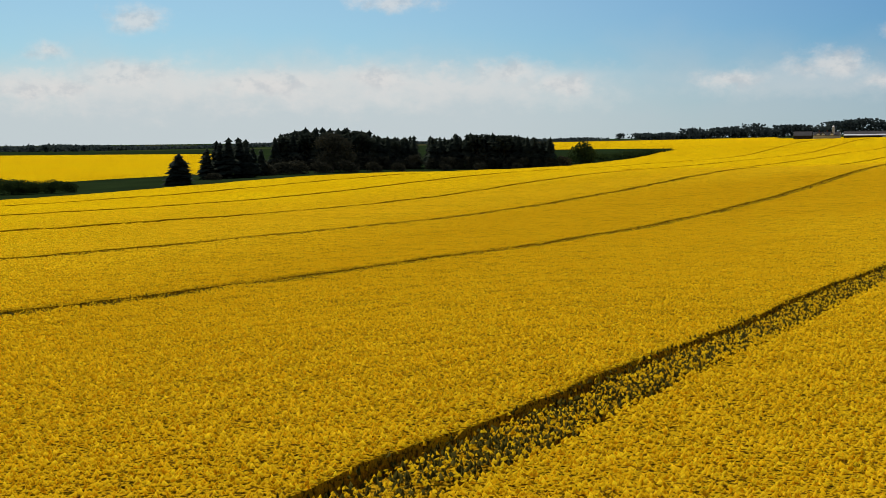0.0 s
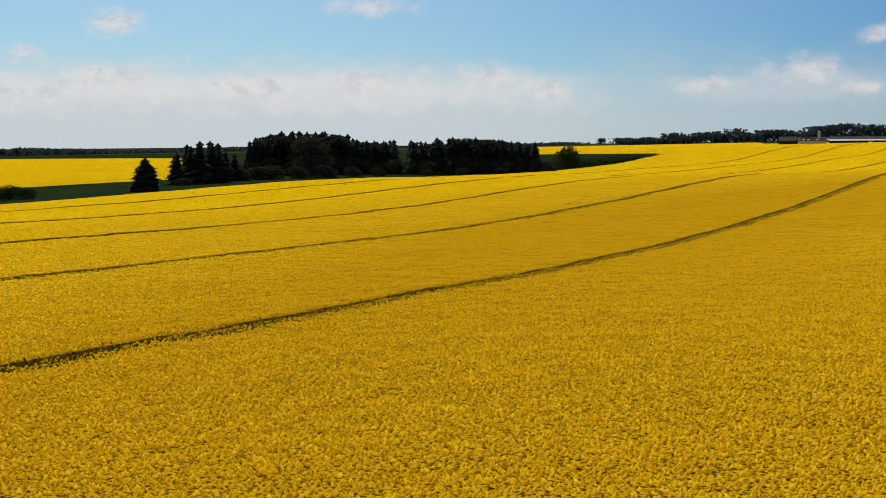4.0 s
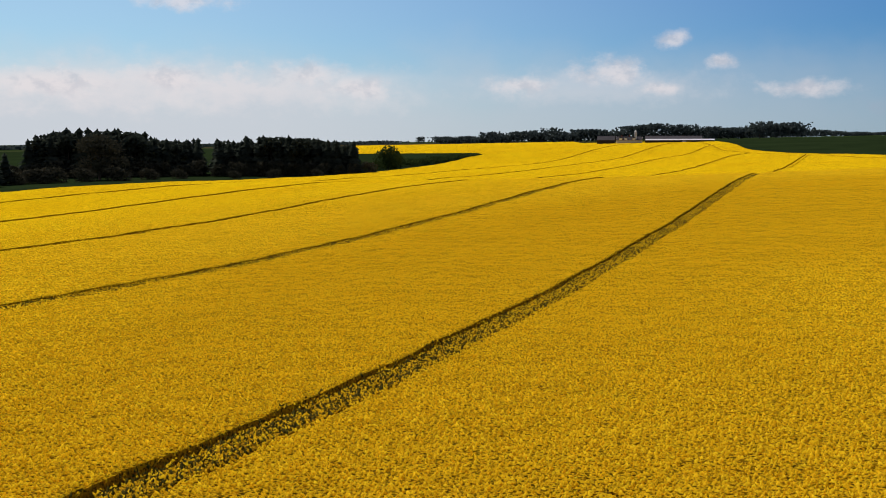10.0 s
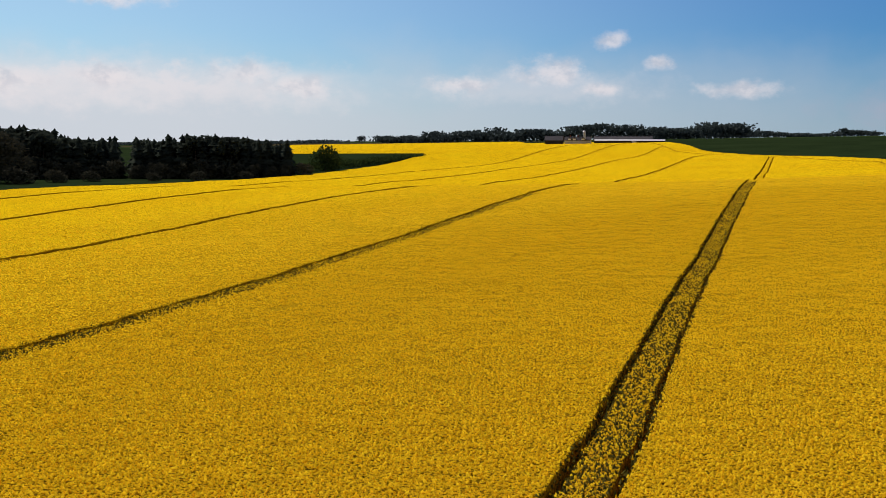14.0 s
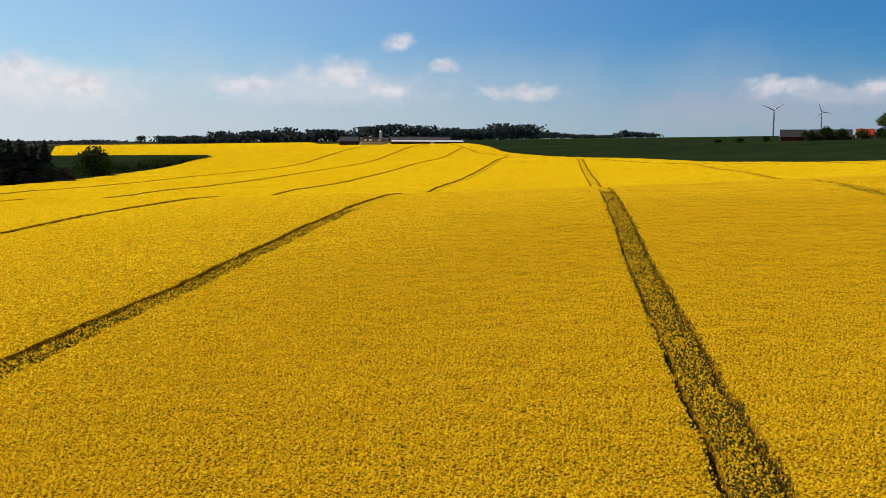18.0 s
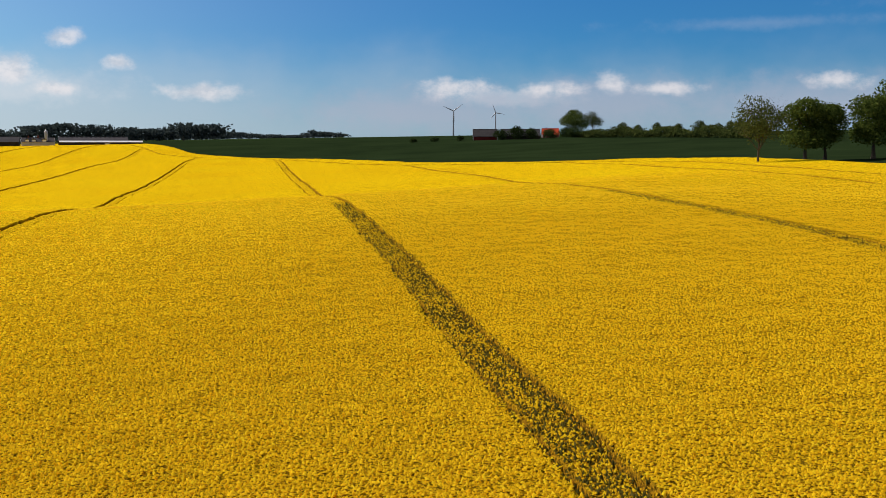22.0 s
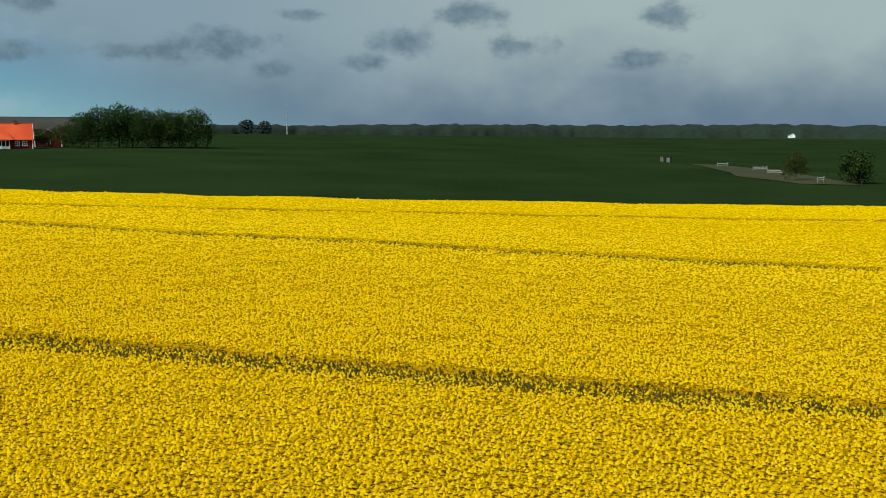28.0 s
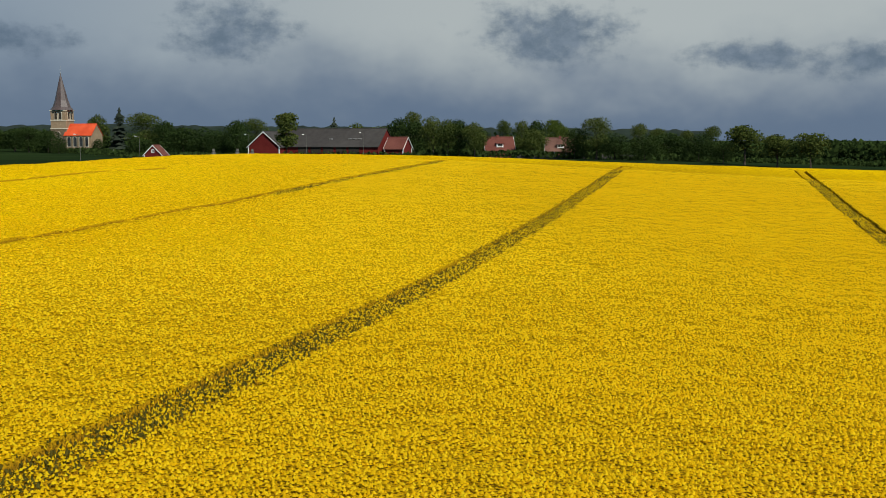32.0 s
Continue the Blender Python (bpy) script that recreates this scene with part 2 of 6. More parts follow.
def foliage(name, dark, light, see_through=0.35, dry=None, glow=None):
    """Leaves: every clump has a tone of its own, and some of the light passes through."""
    m, nt, b = material(name)
    geo = nt.nodes.new("ShaderNodeNewGeometry")
    info = nt.nodes.new("ShaderNodeObjectInfo")
    tone = calc(nt, "ADD", calc(nt, "MULTIPLY", geo.outputs["Random Per Island"], 0.7),
                calc(nt, "MULTIPLY", info.outputs["Random"], 0.3))
    stops = [(0.0, dark), (1.0, light)] if dry is None else [(0.0, dark), (0.8, light), (1.0, dry)]
    c = ramp(nt, tone, stops)
    nt.links.new(c, b.inputs["Base Color"])
    b.inputs["Roughness"].default_value = 0.7
    b.inputs["Specular IOR Level"].default_value = 0.0
    t = nt.nodes.new("ShaderNodeBsdfTranslucent")
    nt.links.new(c if glow is None else blend(nt, 1.0, c, glow, "MULTIPLY"), t.inputs["Color"])
    mix = nt.nodes.new("ShaderNodeMixShader")
    mix.inputs["Fac"].default_value = see_through
    nt.links.new(b.outputs[0], mix.inputs[1])
    nt.links.new(t.outputs[0], mix.inputs[2])
    nt.links.new(mix.outputs[0], nt.nodes["Material Output"].inputs["Surface"])
    return m


def glass_pane(name):
    m, nt, b = material(name)
    f = noise_node(nt, 0.9, 2.0, 0.5, position(nt))
    c = ramp(nt, f, [(0.3, (0.01, 0.012, 0.014)), (0.7, (0.05, 0.055, 0.06))])
    nt.links.new(c, b.inputs["Base Color"])
    b.inputs["Roughness"].default_value = 0.06
    return m


def tile_roof(name, dark, light, run=0.3):
    """Clay tiles: courses as fine relief along the slope, with weathered tones."""
    m, nt, b = material(name)
    p = position(nt)
    sep = nt.nodes.new("ShaderNodeSeparateXYZ")
    nt.links.new(p, sep.inputs[0])
    wave = calc(nt, "FRACT", calc(nt, "DIVIDE", sep.outputs["Z"], run))
    fine = noise_node(nt, 3.5, 3.0, 0.7, p)
    broad = noise_node(nt, 0.25, 2.0, 0.5, p)
    both = calc(nt, "ADD", calc(nt, "MULTIPLY", fine, 0.5), calc(nt, "MULTIPLY", broad, 0.5))
    nt.links.new(ramp(nt, both, [(0.36, dark), (0.62, light)]), b.inputs["Base Color"])
    b.inputs["Roughness"].default_value = 0.85
    b.inputs["Specular IOR Level"].default_value = 0.12
    bump(nt, b, wave, 0.5, 0.03)
    return m


MAT = {
    "red_boards": surface("red_boards", (0.082, 0.01, 0.009), (0.135, 0.018, 0.015), 2.0),
    "red_brick": surface("red_brick", (0.13, 0.04, 0.03), (0.21, 0.075, 0.055), 2.5),
    "white_paint": surface("white_paint", (0.62, 0.62, 0.6), (0.82, 0.82, 0.8), 1.5),
    "cream_plaster": surface("cream_plaster", (0.4, 0.36, 0.28), (0.55, 0.5, 0.4), 0.8),
    "church_brick": surface("church_brick", (0.19, 0.13, 0.08), (0.31, 0.23, 0.15), 1.4),
    "church_base": surface("church_base", (0.1, 0.075, 0.05), (0.2, 0.16, 0.11), 1.0),
    "brown_tiles": tile_roof("brown_tiles", (0.085, 0.042, 0.032), (0.15, 0.08, 0.06)),
    "red_tiles": tile_roof("red_tiles", (0.4, 0.045, 0.015), (0.58, 0.085, 0.03)),
    "old_tiles": tile_roof("old_tiles", (0.09, 0.028, 0.021), (0.145, 0.052, 0.04)),
    "slate": surface("slate", (0.03, 0.029, 0.03), (0.06, 0.057, 0.058), 1.2, rough=0.9),
    "spire_metal": surface("spire_metal", (0.045, 0.03, 0.028), (0.085, 0.06, 0.055), 1.0, rough=0.45),
    "grey_sheet": surface("grey_sheet", (0.03, 0.027, 0.025), (0.056, 0.051, 0.048), 0.6, rough=0.9),
    "pale_sheet": surface("pale_sheet", (0.5, 0.5, 0.48), (0.66, 0.66, 0.64), 0.5, rough=0.5),
    "dark_wood": surface("dark_wood", (0.02, 0.016, 0.012), (0.05, 0.04, 0.03), 2.0),
    "galvanised": surface("galvanised", (0.3, 0.31, 0.32), (0.45, 0.46, 0.47), 3.0, rough=0.4, metal=0.7),
    "mill_white": surface("mill_white", (0.26, 0.27, 0.29), (0.34, 0.35, 0.37), 0.2, rough=0.4),
    "bark": surface("bark", (0.035, 0.027, 0.02), (0.085, 0.07, 0.052), 3.0, bump_by=0.6),
    "tarp": surface("tarp", (0.07, 0.07, 0.06), (0.15, 0.15, 0.13), 2.0),
    "gravel": surface("gravel", (0.09, 0.08, 0.065), (0.16, 0.145, 0.12), 1.5),
    "sand": surface("sand", (0.02, 0.025, 0.009), (0.05, 0.04, 0.016), 0.6),
    "car_red": surface("car_red", (0.11, 0.008, 0.008), (0.14, 0.011, 0.01), 1.0, rough=0.25, bump_by=0.0),
    "rubber": surface("rubber", (0.012, 0.012, 0.012), (0.025, 0.025, 0.025), 4.0),
    "flag_blue": surface("flag_blue", (0.3, 0.34, 0.38), (0.4, 0.44, 0.48), 2.0),
    "flag_yellow": surface("flag_yellow", (0.6, 0.42, 0.02), (0.7, 0.5, 0.03), 2.0),
    "glass": glass_pane("glass"),
    "leaf_oak": foliage("leaf_oak", (0.036, 0.06, 0.013), (0.1, 0.135, 0.025), dry=(0.13, 0.15, 0.035)),
    "leaf_lime": foliage("leaf_lime", (0.036, 0.056, 0.014), (0.1, 0.12, 0.03)),
    "leaf_dark": foliage("leaf_dark", (0.019, 0.034, 0.011), (0.044, 0.068, 0.018)),
    # skyline leaves, with distance haze painted in as a paler blue-grey tint
    "leaf_far_hazed": foliage("leaf_far_hazed", (0.036, 0.05, 0.048), (0.064, 0.084, 0.074)),
    "leaf_young": foliage("leaf_young", (0.03, 0.036, 0.011), (0.07, 0.074, 0.022)),
    "leaf_ridge": foliage("leaf_ridge", (0.036, 0.038, 0.026), (0.062, 0.06, 0.038), see_through=0.15),
    "far_canopy": surface("far_canopy", (0.009, 0.015, 0.012), (0.021, 0.031, 0.023), 0.12, rough=0.95, bump_by=0.6),
    "needles": foliage("needles", (0.024, 0.032, 0.024), (0.05, 0.062, 0.044), see_through=0.3),
    "copper_leaf": foliage("copper_leaf", (0.05, 0.018, 0.012), (0.09, 0.035, 0.02)),
}


# ---- building blocks ----
def thing(name, at, turn=0.0, label="", category="", group="", kind=""):
    ob = new(name)
    ob.matrix_basis = pose(*at, 0, 0, turn)
    return tagged(ob, label, category, group, kind)


def part(name, shape, mat, parent=None, label=""):
    """Links a bmesh or a mesh as one mesh object under a thing or a part."""
    if isinstance(shape, bmesh.types.BMesh):
        me = bpy.data.meshes.new(name)
        shape.to_mesh(me)
        shape.free()
    else:
        me = shape
    if not me.materials:
        me.materials.append(MAT[mat] if isinstance(mat, str) else mat)
    ob = new(name, me)
    ob.parent = parent
    return tagged(ob, label)


def box(bm, at, size, turn=0.0, bevel=0.0):
    m = pose(*at, 0, 0, turn) @ Matrix.Diagonal((*size, 1))
    made = bmesh.ops.create_cube(bm, size=1, matrix=m)
    if bevel:
        edges = list({e for v in made["verts"] for e in v.link_edges})
        bmesh.ops.bevel(bm, geom=edges, offset=bevel, segments=1, affect="EDGES")
    return bm


def rod(bm, a, b, ra, rb, sides=6):
    a, b = Vector(a), Vector(b)
    d = b - a
    m = Matrix.Translation((a + b) / 2) @ d.to_track_quat("Z", "Y").to_matrix().to_4x4()
    bmesh.ops.create_cone(bm, cap_ends=True, segments=sides, radius1=ra, radius2=rb, depth=d.length, matrix=m)
    return bm


def poly(bm, points):
    return bm.faces.new([bm.verts.new(p) for p in points])


def prism(bm, outline, y0, y1):
    """An outline in x and z, drawn out along y."""
    a = [bm.verts.new((x, y0, z)) for x, z in outline]
    b = [bm.verts.new((x, y1, z)) for x, z in outline]
    bm.faces.new(a[::-1])
    bm.faces.new(b)
    for i in range(len(a)):
        j = (i + 1) % len(a)
        bm.faces.new((a[i], a[j], b[j], b[i]))
    bmesh.ops.recalc_face_normals(bm, faces=bm.faces)
    return bm


def mesh_of(name, verts, faces):
    """A mesh from arrays: verts (n, 3), faces (m, 3 or 4)."""
    me = bpy.data.meshes.new(name)
    verts, faces = np.asarray(verts, np.float32), np.asarray(faces, np.int32)
    k = faces.shape[1]
    me.vertices.add(len(verts))
    me.vertices.foreach_set("co", verts.ravel())
    me.loops.add(faces.size)
    me.loops.foreach_set("vertex_index", faces.ravel())
    me.polygons.add(len(faces))
    me.polygons.foreach_set("loop_start", np.arange(0, faces.size, k, dtype=np.int32))
    me.update(calc_edges=True)
    return me

make_sky()

# ---- the lie of the land ----
HILLS = [
    [0.39, 1.16, 1.49, 1.37, 0.03, -0.62, -0.15, -0.01],
    [0.19, 0.57, 0.09, 1.79, 1.1, -1.1, -0.27, -0.01],
    [-0.99, -0.28, -0.8, -1.19, 0.07, -0.4, 0.21, -0.09],
    [-1.12, 0.43, -1.16, -0.13, -0.69, -1.29, 0.41, -0.43],
    [-2.59, 0.31, -3.09, 0.44, 1.25, 0.73, 1.23, -0.73],
    [-3.82, -0.18, 0.15, 0.83, -1.67, -1.01, -1.04, -1.12],
    [-2.77, -0.96, -0.44, -1.42, -1.74, -0.44, -0.39, -0.23],
    [-1.19, -1.24, -1.12, -1.15, -0.56, -2.47, -0.06, -3.02],
    [-0.21, -0.6, -1.45, -2.2, -1.02, -1.67, 2.36, -3.84],
    [-0.02, -0.16, -0.66, -1.11, -1.02, -4.14, -2.1, -0.79]
]
HILL_X, HILL_Y, HILL_GAP, HILL_WIDE = -100.0, 87.5, 75.0, 65.0


def ground_height(x, y):
    """Metres above the datum: low hills over land that rises to the east."""
    x, y = np.asarray(x, float), np.asarray(y, float)
    dx, dy = x - 137.5, y - 325.0
    far, yaw = np.hypot(dx, dy), np.degrees(np.arctan2(-dx, dy))
    rise = -6.25 + 47.5 * np.exp(-((((yaw + 265) % 360) - 180) / 68) ** 2) + 8.75 * np.exp(-((((yaw + 360) % 360) - 180) / 45) ** 2)
    z = 1.9 + rise * (1 - np.exp(-far / 1188))
    for j, row in enumerate(HILLS):
        for i, c in enumerate(row):
            z = z + c * np.exp(-((x - HILL_X - i * HILL_GAP) ** 2 + (y - HILL_Y - j * HILL_GAP) ** 2) / (2 * HILL_WIDE**2))
    # a hollow across the field, behind its first crest
    along, across = (x - 85.58) * 0.6101 + (y - 271.92) * 0.79232, (x - 85.58) * 0.79232 - (y - 271.92) * 0.6101
    return z - 1.0 * np.exp(-(((along - 217) / 22) ** 2) - ((across + 50) / 110) ** 4)


def ground_z(x, y):
    return float(ground_height(x, y))


# The big rape field, laid out along its tramlines: s runs with them, n across.
FIELD_O, FIELD_S = np.array([85.58, 271.92]), np.array([0.6101, 0.79232])
FIELD_N = np.array([0.79232, -0.6101])
TRAM_GAP, RUT_OFF, RUT_HALF, CROP = 35.31, 0.98, 0.2, 1.15
EAST_S = [-212, -188, -151, -140, -137, -134, -120, -91, -53, -43, -6, 3, 11, 21, 30, 37, 45, 59, 94, 122, 152, 191, 251, 304, 315, 362, 481, 591, 750, 875]
EAST_N = [-219, -172, -19, 25, 50, 80, 112, 121, 123, 128, 137, 139, 139, 137, 131, 127, 125, 122, 118, 110, 101, 98, 100, 94, 75, 41, 14, -40, -78, -125]
# the headland track inside that edge
HEAD_S = [-212, -188, -149, -135, -124, -110, -72, -44, 18, 50, 94, 122, 152, 191, 251, 304, 315, 362, 481, 591, 750, 875]
HEAD_N = [-236, -189, -36, 8, 43, 82, 93, 105, 109, 105, 101, 93, 84, 81, 83, 77, 58, 24, -3, -57, -95, -142]
WEST_S, WEST_N = [-212, 225, 329, 565, 650, 875], [-172, -175, -175, -208, -238, -288]


def field_xy(s, n):
    return FIELD_O[0] + s * FIELD_S[0] + n * FIELD_N[0], FIELD_O[1] + s * FIELD_S[1] + n * FIELD_N[1]


def rough(x, y, size, seed):
    """Smooth value noise on a lattice, about -1 to 1."""
    u, v = x / size, y / size
    i, j = np.floor(u).astype(np.int64), np.floor(v).astype(np.int64)
    a, b = u - i, v - j
    a, b = a * a * (3 - 2 * a), b * b * (3 - 2 * b)

    def cell(p, q):
        h = (p * 374761393 + q * 668265263 + seed * 974634) & 0x7FFFFFFF
        h = ((h ^ (h >> 13)) * 1274126177) & 0x7FFFFFFF
        return ((h ^ (h >> 16)) & 0xFFFF) / 32767.5 - 1
    return (cell(i, j) * (1 - a) + cell(i + 1, j) * a) * (1 - b) + (cell(i, j + 1) * (1 - a) + cell(i + 1, j + 1) * a) * b


def tram_bend(k, s):
    """How far tramline k strays from the straight."""
    return np.interp(s, [-90, -18, 5, 40, 90, 170], [0.4, 0.6, 0.2, -0.45, -0.6, 0.0]) if k == 0 else 0.0 * s


def tram_end(k):
    """How far tramline k runs before it meets the headland."""
    s = np.arange(120.0, 860.0, 2.0)
    inside = np.interp(s, EAST_S, EAST_N) - 16 > k * TRAM_GAP
    return float(s[inside].max()) if inside.any() else -260.0


TRAMS = range(-4, 3)
TRAM_END = {k: tram_end(k) for k in TRAMS}
# Bald spots: x, y, half length, half width.
BALD = [(85.0, 315.5, 1.1, 0.5), (83.5, 338.0, 1.0, 0.4), (69.6, 217.6, 0.6, 0.32), (33.0, 288.2, 1.5, 0.5), (250.0, 400.0, 5.0, 0.7)]


def crop_state(s, n):
    """For places in the field: how far the crop is down (0 to 1), and how thin its bloom is."""
    x, y = field_xy(s, n)
    sway = 0.12 * rough(x, y, 7.0, 5) + 0.07 * rough(x, y, 1.9, 6)
    down, thin = np.zeros_like(s), np.zeros_like(s)

    def wheels(off, there):
        nonlocal down, thin
        o = off + sway
        # the swath between the ruts
        thin = np.maximum(thin, np.where(there & (np.abs(o) < RUT_OFF), 0.5, 0.0))
        ragged = RUT_HALF + 0.05 * rough(x, y, 0.8, 9)
        rut = there & (np.abs(np.abs(o) - RUT_OFF) < ragged)
        down = np.maximum(down, np.where(rut, 1.0, np.where(there & (np.abs(o) < RUT_OFF), 0.3, 0.0)))

    for k in TRAMS:
        wheels(n - k * TRAM_GAP - tram_bend(k, s), (s < TRAM_END[k]) & (s > -260))
    # the headland track
    wheels(n - np.interp(s, HEAD_S, HEAD_N), (s > -55) & (s < 800))
    for bx, by, bl, bw in BALD:
        d = np.hypot(((x - bx) * 0.8 + (y - by) * 0.6) / bl, ((x - bx) * 0.6 - (y - by) * 0.8) / bw) + 0.35 * rough(x, y, 0.7, 3)
        down = np.maximum(down, np.clip(1.6 - d, 0, 1) * 0.8)
        thin = np.maximum(thin, np.clip(1.8 - d, 0, 1))
    return down, thin


def crop_top(s, n):
    x, y = field_xy(s, n)
    down, thin = crop_state(s, n)
    return ground_height(x, y) + CROP * (1 - 0.5 * down) + 0.06 * rough(x, y, 1.3, 1) + 0.1 * rough(x, y, 9.0, 2), down, thin


def make_ground():
    rings = np.concatenate([[0.0], 6 * 1.062 ** np.arange(0, 112)])
    rings = rings[rings < 4700]
    ways = 240
    ang = np.linspace(0, 2 * math.pi, ways, endpoint=False)
    x = 137.5 + rings[:, None] * np.cos(ang)
    y = 325 + rings[:, None] * np.sin(ang)
    z = ground_height(x, y)
    verts = np.stack([x, y, z], -1).reshape(-1, 3)
    i = np.arange(len(rings) - 1)[:, None] * ways + np.arange(ways)
    j = np.arange(len(rings) - 1)[:, None] * ways + (np.arange(ways) + 1) % ways
    faces = np.stack([i, j, j + ways, i + ways], -1).reshape(-1, 4)[:, ::-1]
    me = mesh_of("ground", verts, faces)
    me.shade_smooth()
    m, nt, b = material("farmland")
    p = position(nt)
    fine = noise_node(nt, 2.2, 4.0, 0.7, p)
    broad = noise_node(nt, 0.035, 3.0, 0.5, p)
    wheat = ramp(nt, calc(nt, "ADD", calc(nt, "MULTIPLY", fine, 0.5), calc(nt, "MULTIPLY", broad, 0.5)), [(0.35, (0.009, 0.017, 0.006)), (0.65, (0.019, 0.033, 0.011))])
    cells = nt.nodes.new("ShaderNodeTexVoronoi")
    cells.inputs["Scale"].default_value = 0.0019
    nt.links.new(p, cells.inputs["Vector"])
    sep = nt.nodes.new("ShaderNodeSeparateColor")
    nt.links.new(cells.outputs["Color"], sep.inputs[0])
    crops = ramp(nt, sep.outputs[0], [(0.0, (0.014, 0.028, 0.007)), (0.35, (0.026, 0.044, 0.012)), (0.6, (0.018, 0.034, 0.011)), (0.75, (0.05, 0.04, 0.022)), (0.9, (0.034, 0.05, 0.016))])
    vec = nt.nodes.new("ShaderNodeVectorMath")
    vec.operation = "DISTANCE"
    vec.inputs[1].default_value = (137.5, 325, 0)
    nt.links.new(p, vec.inputs[0])
    far = nt.nodes.new("ShaderNodeMapRange")
    far.inputs[1].default_value, far.inputs[2].default_value = 1100, 1150
    nt.links.new(vec.outputs["Value"], far.inputs[0])
    nt.links.new(blend(nt, far.outputs[0], wheat, crops), b.inputs["Base Color"])
    b.inputs["Roughness"].default_value = 0.9
    b.inputs["Specular IOR Level"].default_value = 0.0
    bump(nt, b, fine, 0.5, 0.15)
    me.materials.append(m)
    tagged(new("ground", me), "dark green wheat land that rises to the east", "ground", kind="structure")


make_ground()


def bloom(name, yellow, warm, leaf, gaps):
    """Rape in flower seen from above: yellow heads, with leaf and painted-in shade as brown in the gaps."""
    m, nt, b = material(name)
    p = position(nt)
    fine = noise_node(nt, 8.5, 2.5, 0.7, p)
    mid = noise_node(nt, 0.9, 3.0, 0.6, p)
    broad = noise_node(nt, 0.03, 3.0, 0.55, p)
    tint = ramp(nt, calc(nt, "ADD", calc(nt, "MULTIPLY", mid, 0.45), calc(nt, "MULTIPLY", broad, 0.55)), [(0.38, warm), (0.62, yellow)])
    # the leaf colour is also the shade between heads, painted as brown specks
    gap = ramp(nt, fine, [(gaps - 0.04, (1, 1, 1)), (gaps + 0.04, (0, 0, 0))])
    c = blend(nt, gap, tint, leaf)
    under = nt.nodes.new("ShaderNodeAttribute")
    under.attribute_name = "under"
    # below built heads the shade between them is painted as dark amber flecks
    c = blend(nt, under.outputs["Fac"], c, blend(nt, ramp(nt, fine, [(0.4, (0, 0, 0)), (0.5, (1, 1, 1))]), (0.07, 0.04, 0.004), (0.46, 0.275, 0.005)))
    low = nt.nodes.new("ShaderNodeAttribute")
    low.attribute_name = "thin"
    bare = calc(nt, "ADD", low.outputs["Fac"], calc(nt, "MULTIPLY", calc(nt, "SUBTRACT", fine, 0.5), 1.5))
    c = blend(nt, ramp(nt, bare, [(0.36, (0, 0, 0)), (0.72, (1, 1, 1))]), c, ramp(nt, fine, [(0.38, (0.1, 0.056, 0.006)), (0.52, (0.26, 0.13, 0.008)), (0.66, (0.55, 0.3, 0.006))]))
    nt.links.new(c, b.inputs["Base Color"])
    b.inputs["Roughness"].default_value = 0.8
    b.inputs["Specular IOR Level"].default_value = 0.0
    bump(nt, b, fine, 0.8, 0.1)
    t = nt.nodes.new("ShaderNodeBsdfTranslucent")
    nt.links.new(c, t.inputs["Color"])
    mix = nt.nodes.new("ShaderNodeMixShader")
    mix.inputs["Fac"].default_value = 0.12
    nt.links.new(b.outputs[0], mix.inputs[1])
    nt.links.new(t.outputs[0], mix.inputs[2])
    nt.links.new(mix.outputs[0], nt.nodes["Material Output"].inputs["Surface"])
    return m


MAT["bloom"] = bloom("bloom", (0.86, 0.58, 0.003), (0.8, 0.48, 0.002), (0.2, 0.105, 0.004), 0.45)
MAT["heads"] = foliage("heads", (0.76, 0.5, 0.005), (0.97, 0.79, 0.022), see_through=0.55, glow=(1.0, 0.82, 0.3))
MAT["crop_leaf"] = foliage("crop_leaf", (0.04, 0.038, 0.007), (0.11, 0.088, 0.015), see_through=0.3)


def set_values(me, name, values):
    a = me.attributes.new(name, "FLOAT", "POINT")
    a.data.foreach_set("value", np.asarray(values, np.float32))


# The strip of the field where the bloom is built head by head: places in s and n, and half its width there.
STRIP = np.array([(-86, 31, 15), (-60, 16, 22), (-34, 8, 21), (-10, 0, 20), (20, -12, 19), (46, -4, 27), (70, 7, 35), (98, 19, 31), (112, 24, 27)], float)


def off_strip(s, n):
    """Metres outside the strip; negative within it."""
    best = np.full(np.shape(s), 1e9)
    for a, b in zip(STRIP[:-1], STRIP[1:]):
        d = b[:2] - a[:2]
        t = np.clip(((s - a[0]) * d[0] + (n - a[1]) * d[1]) / (d @ d), 0, 1)
        best = np.minimum(best, np.hypot(s - a[0] - t * d[0], n - a[1] - t * d[1]) - a[2] - t * (b[2] - a[2]))
    return best


def leaf_drop(off):
    """How far the leaves lie below the flower heads where these are built."""
    return np.interp(off, [-6, 8, 40, 62], [0.13, 0.1, 0.05, 0.0])


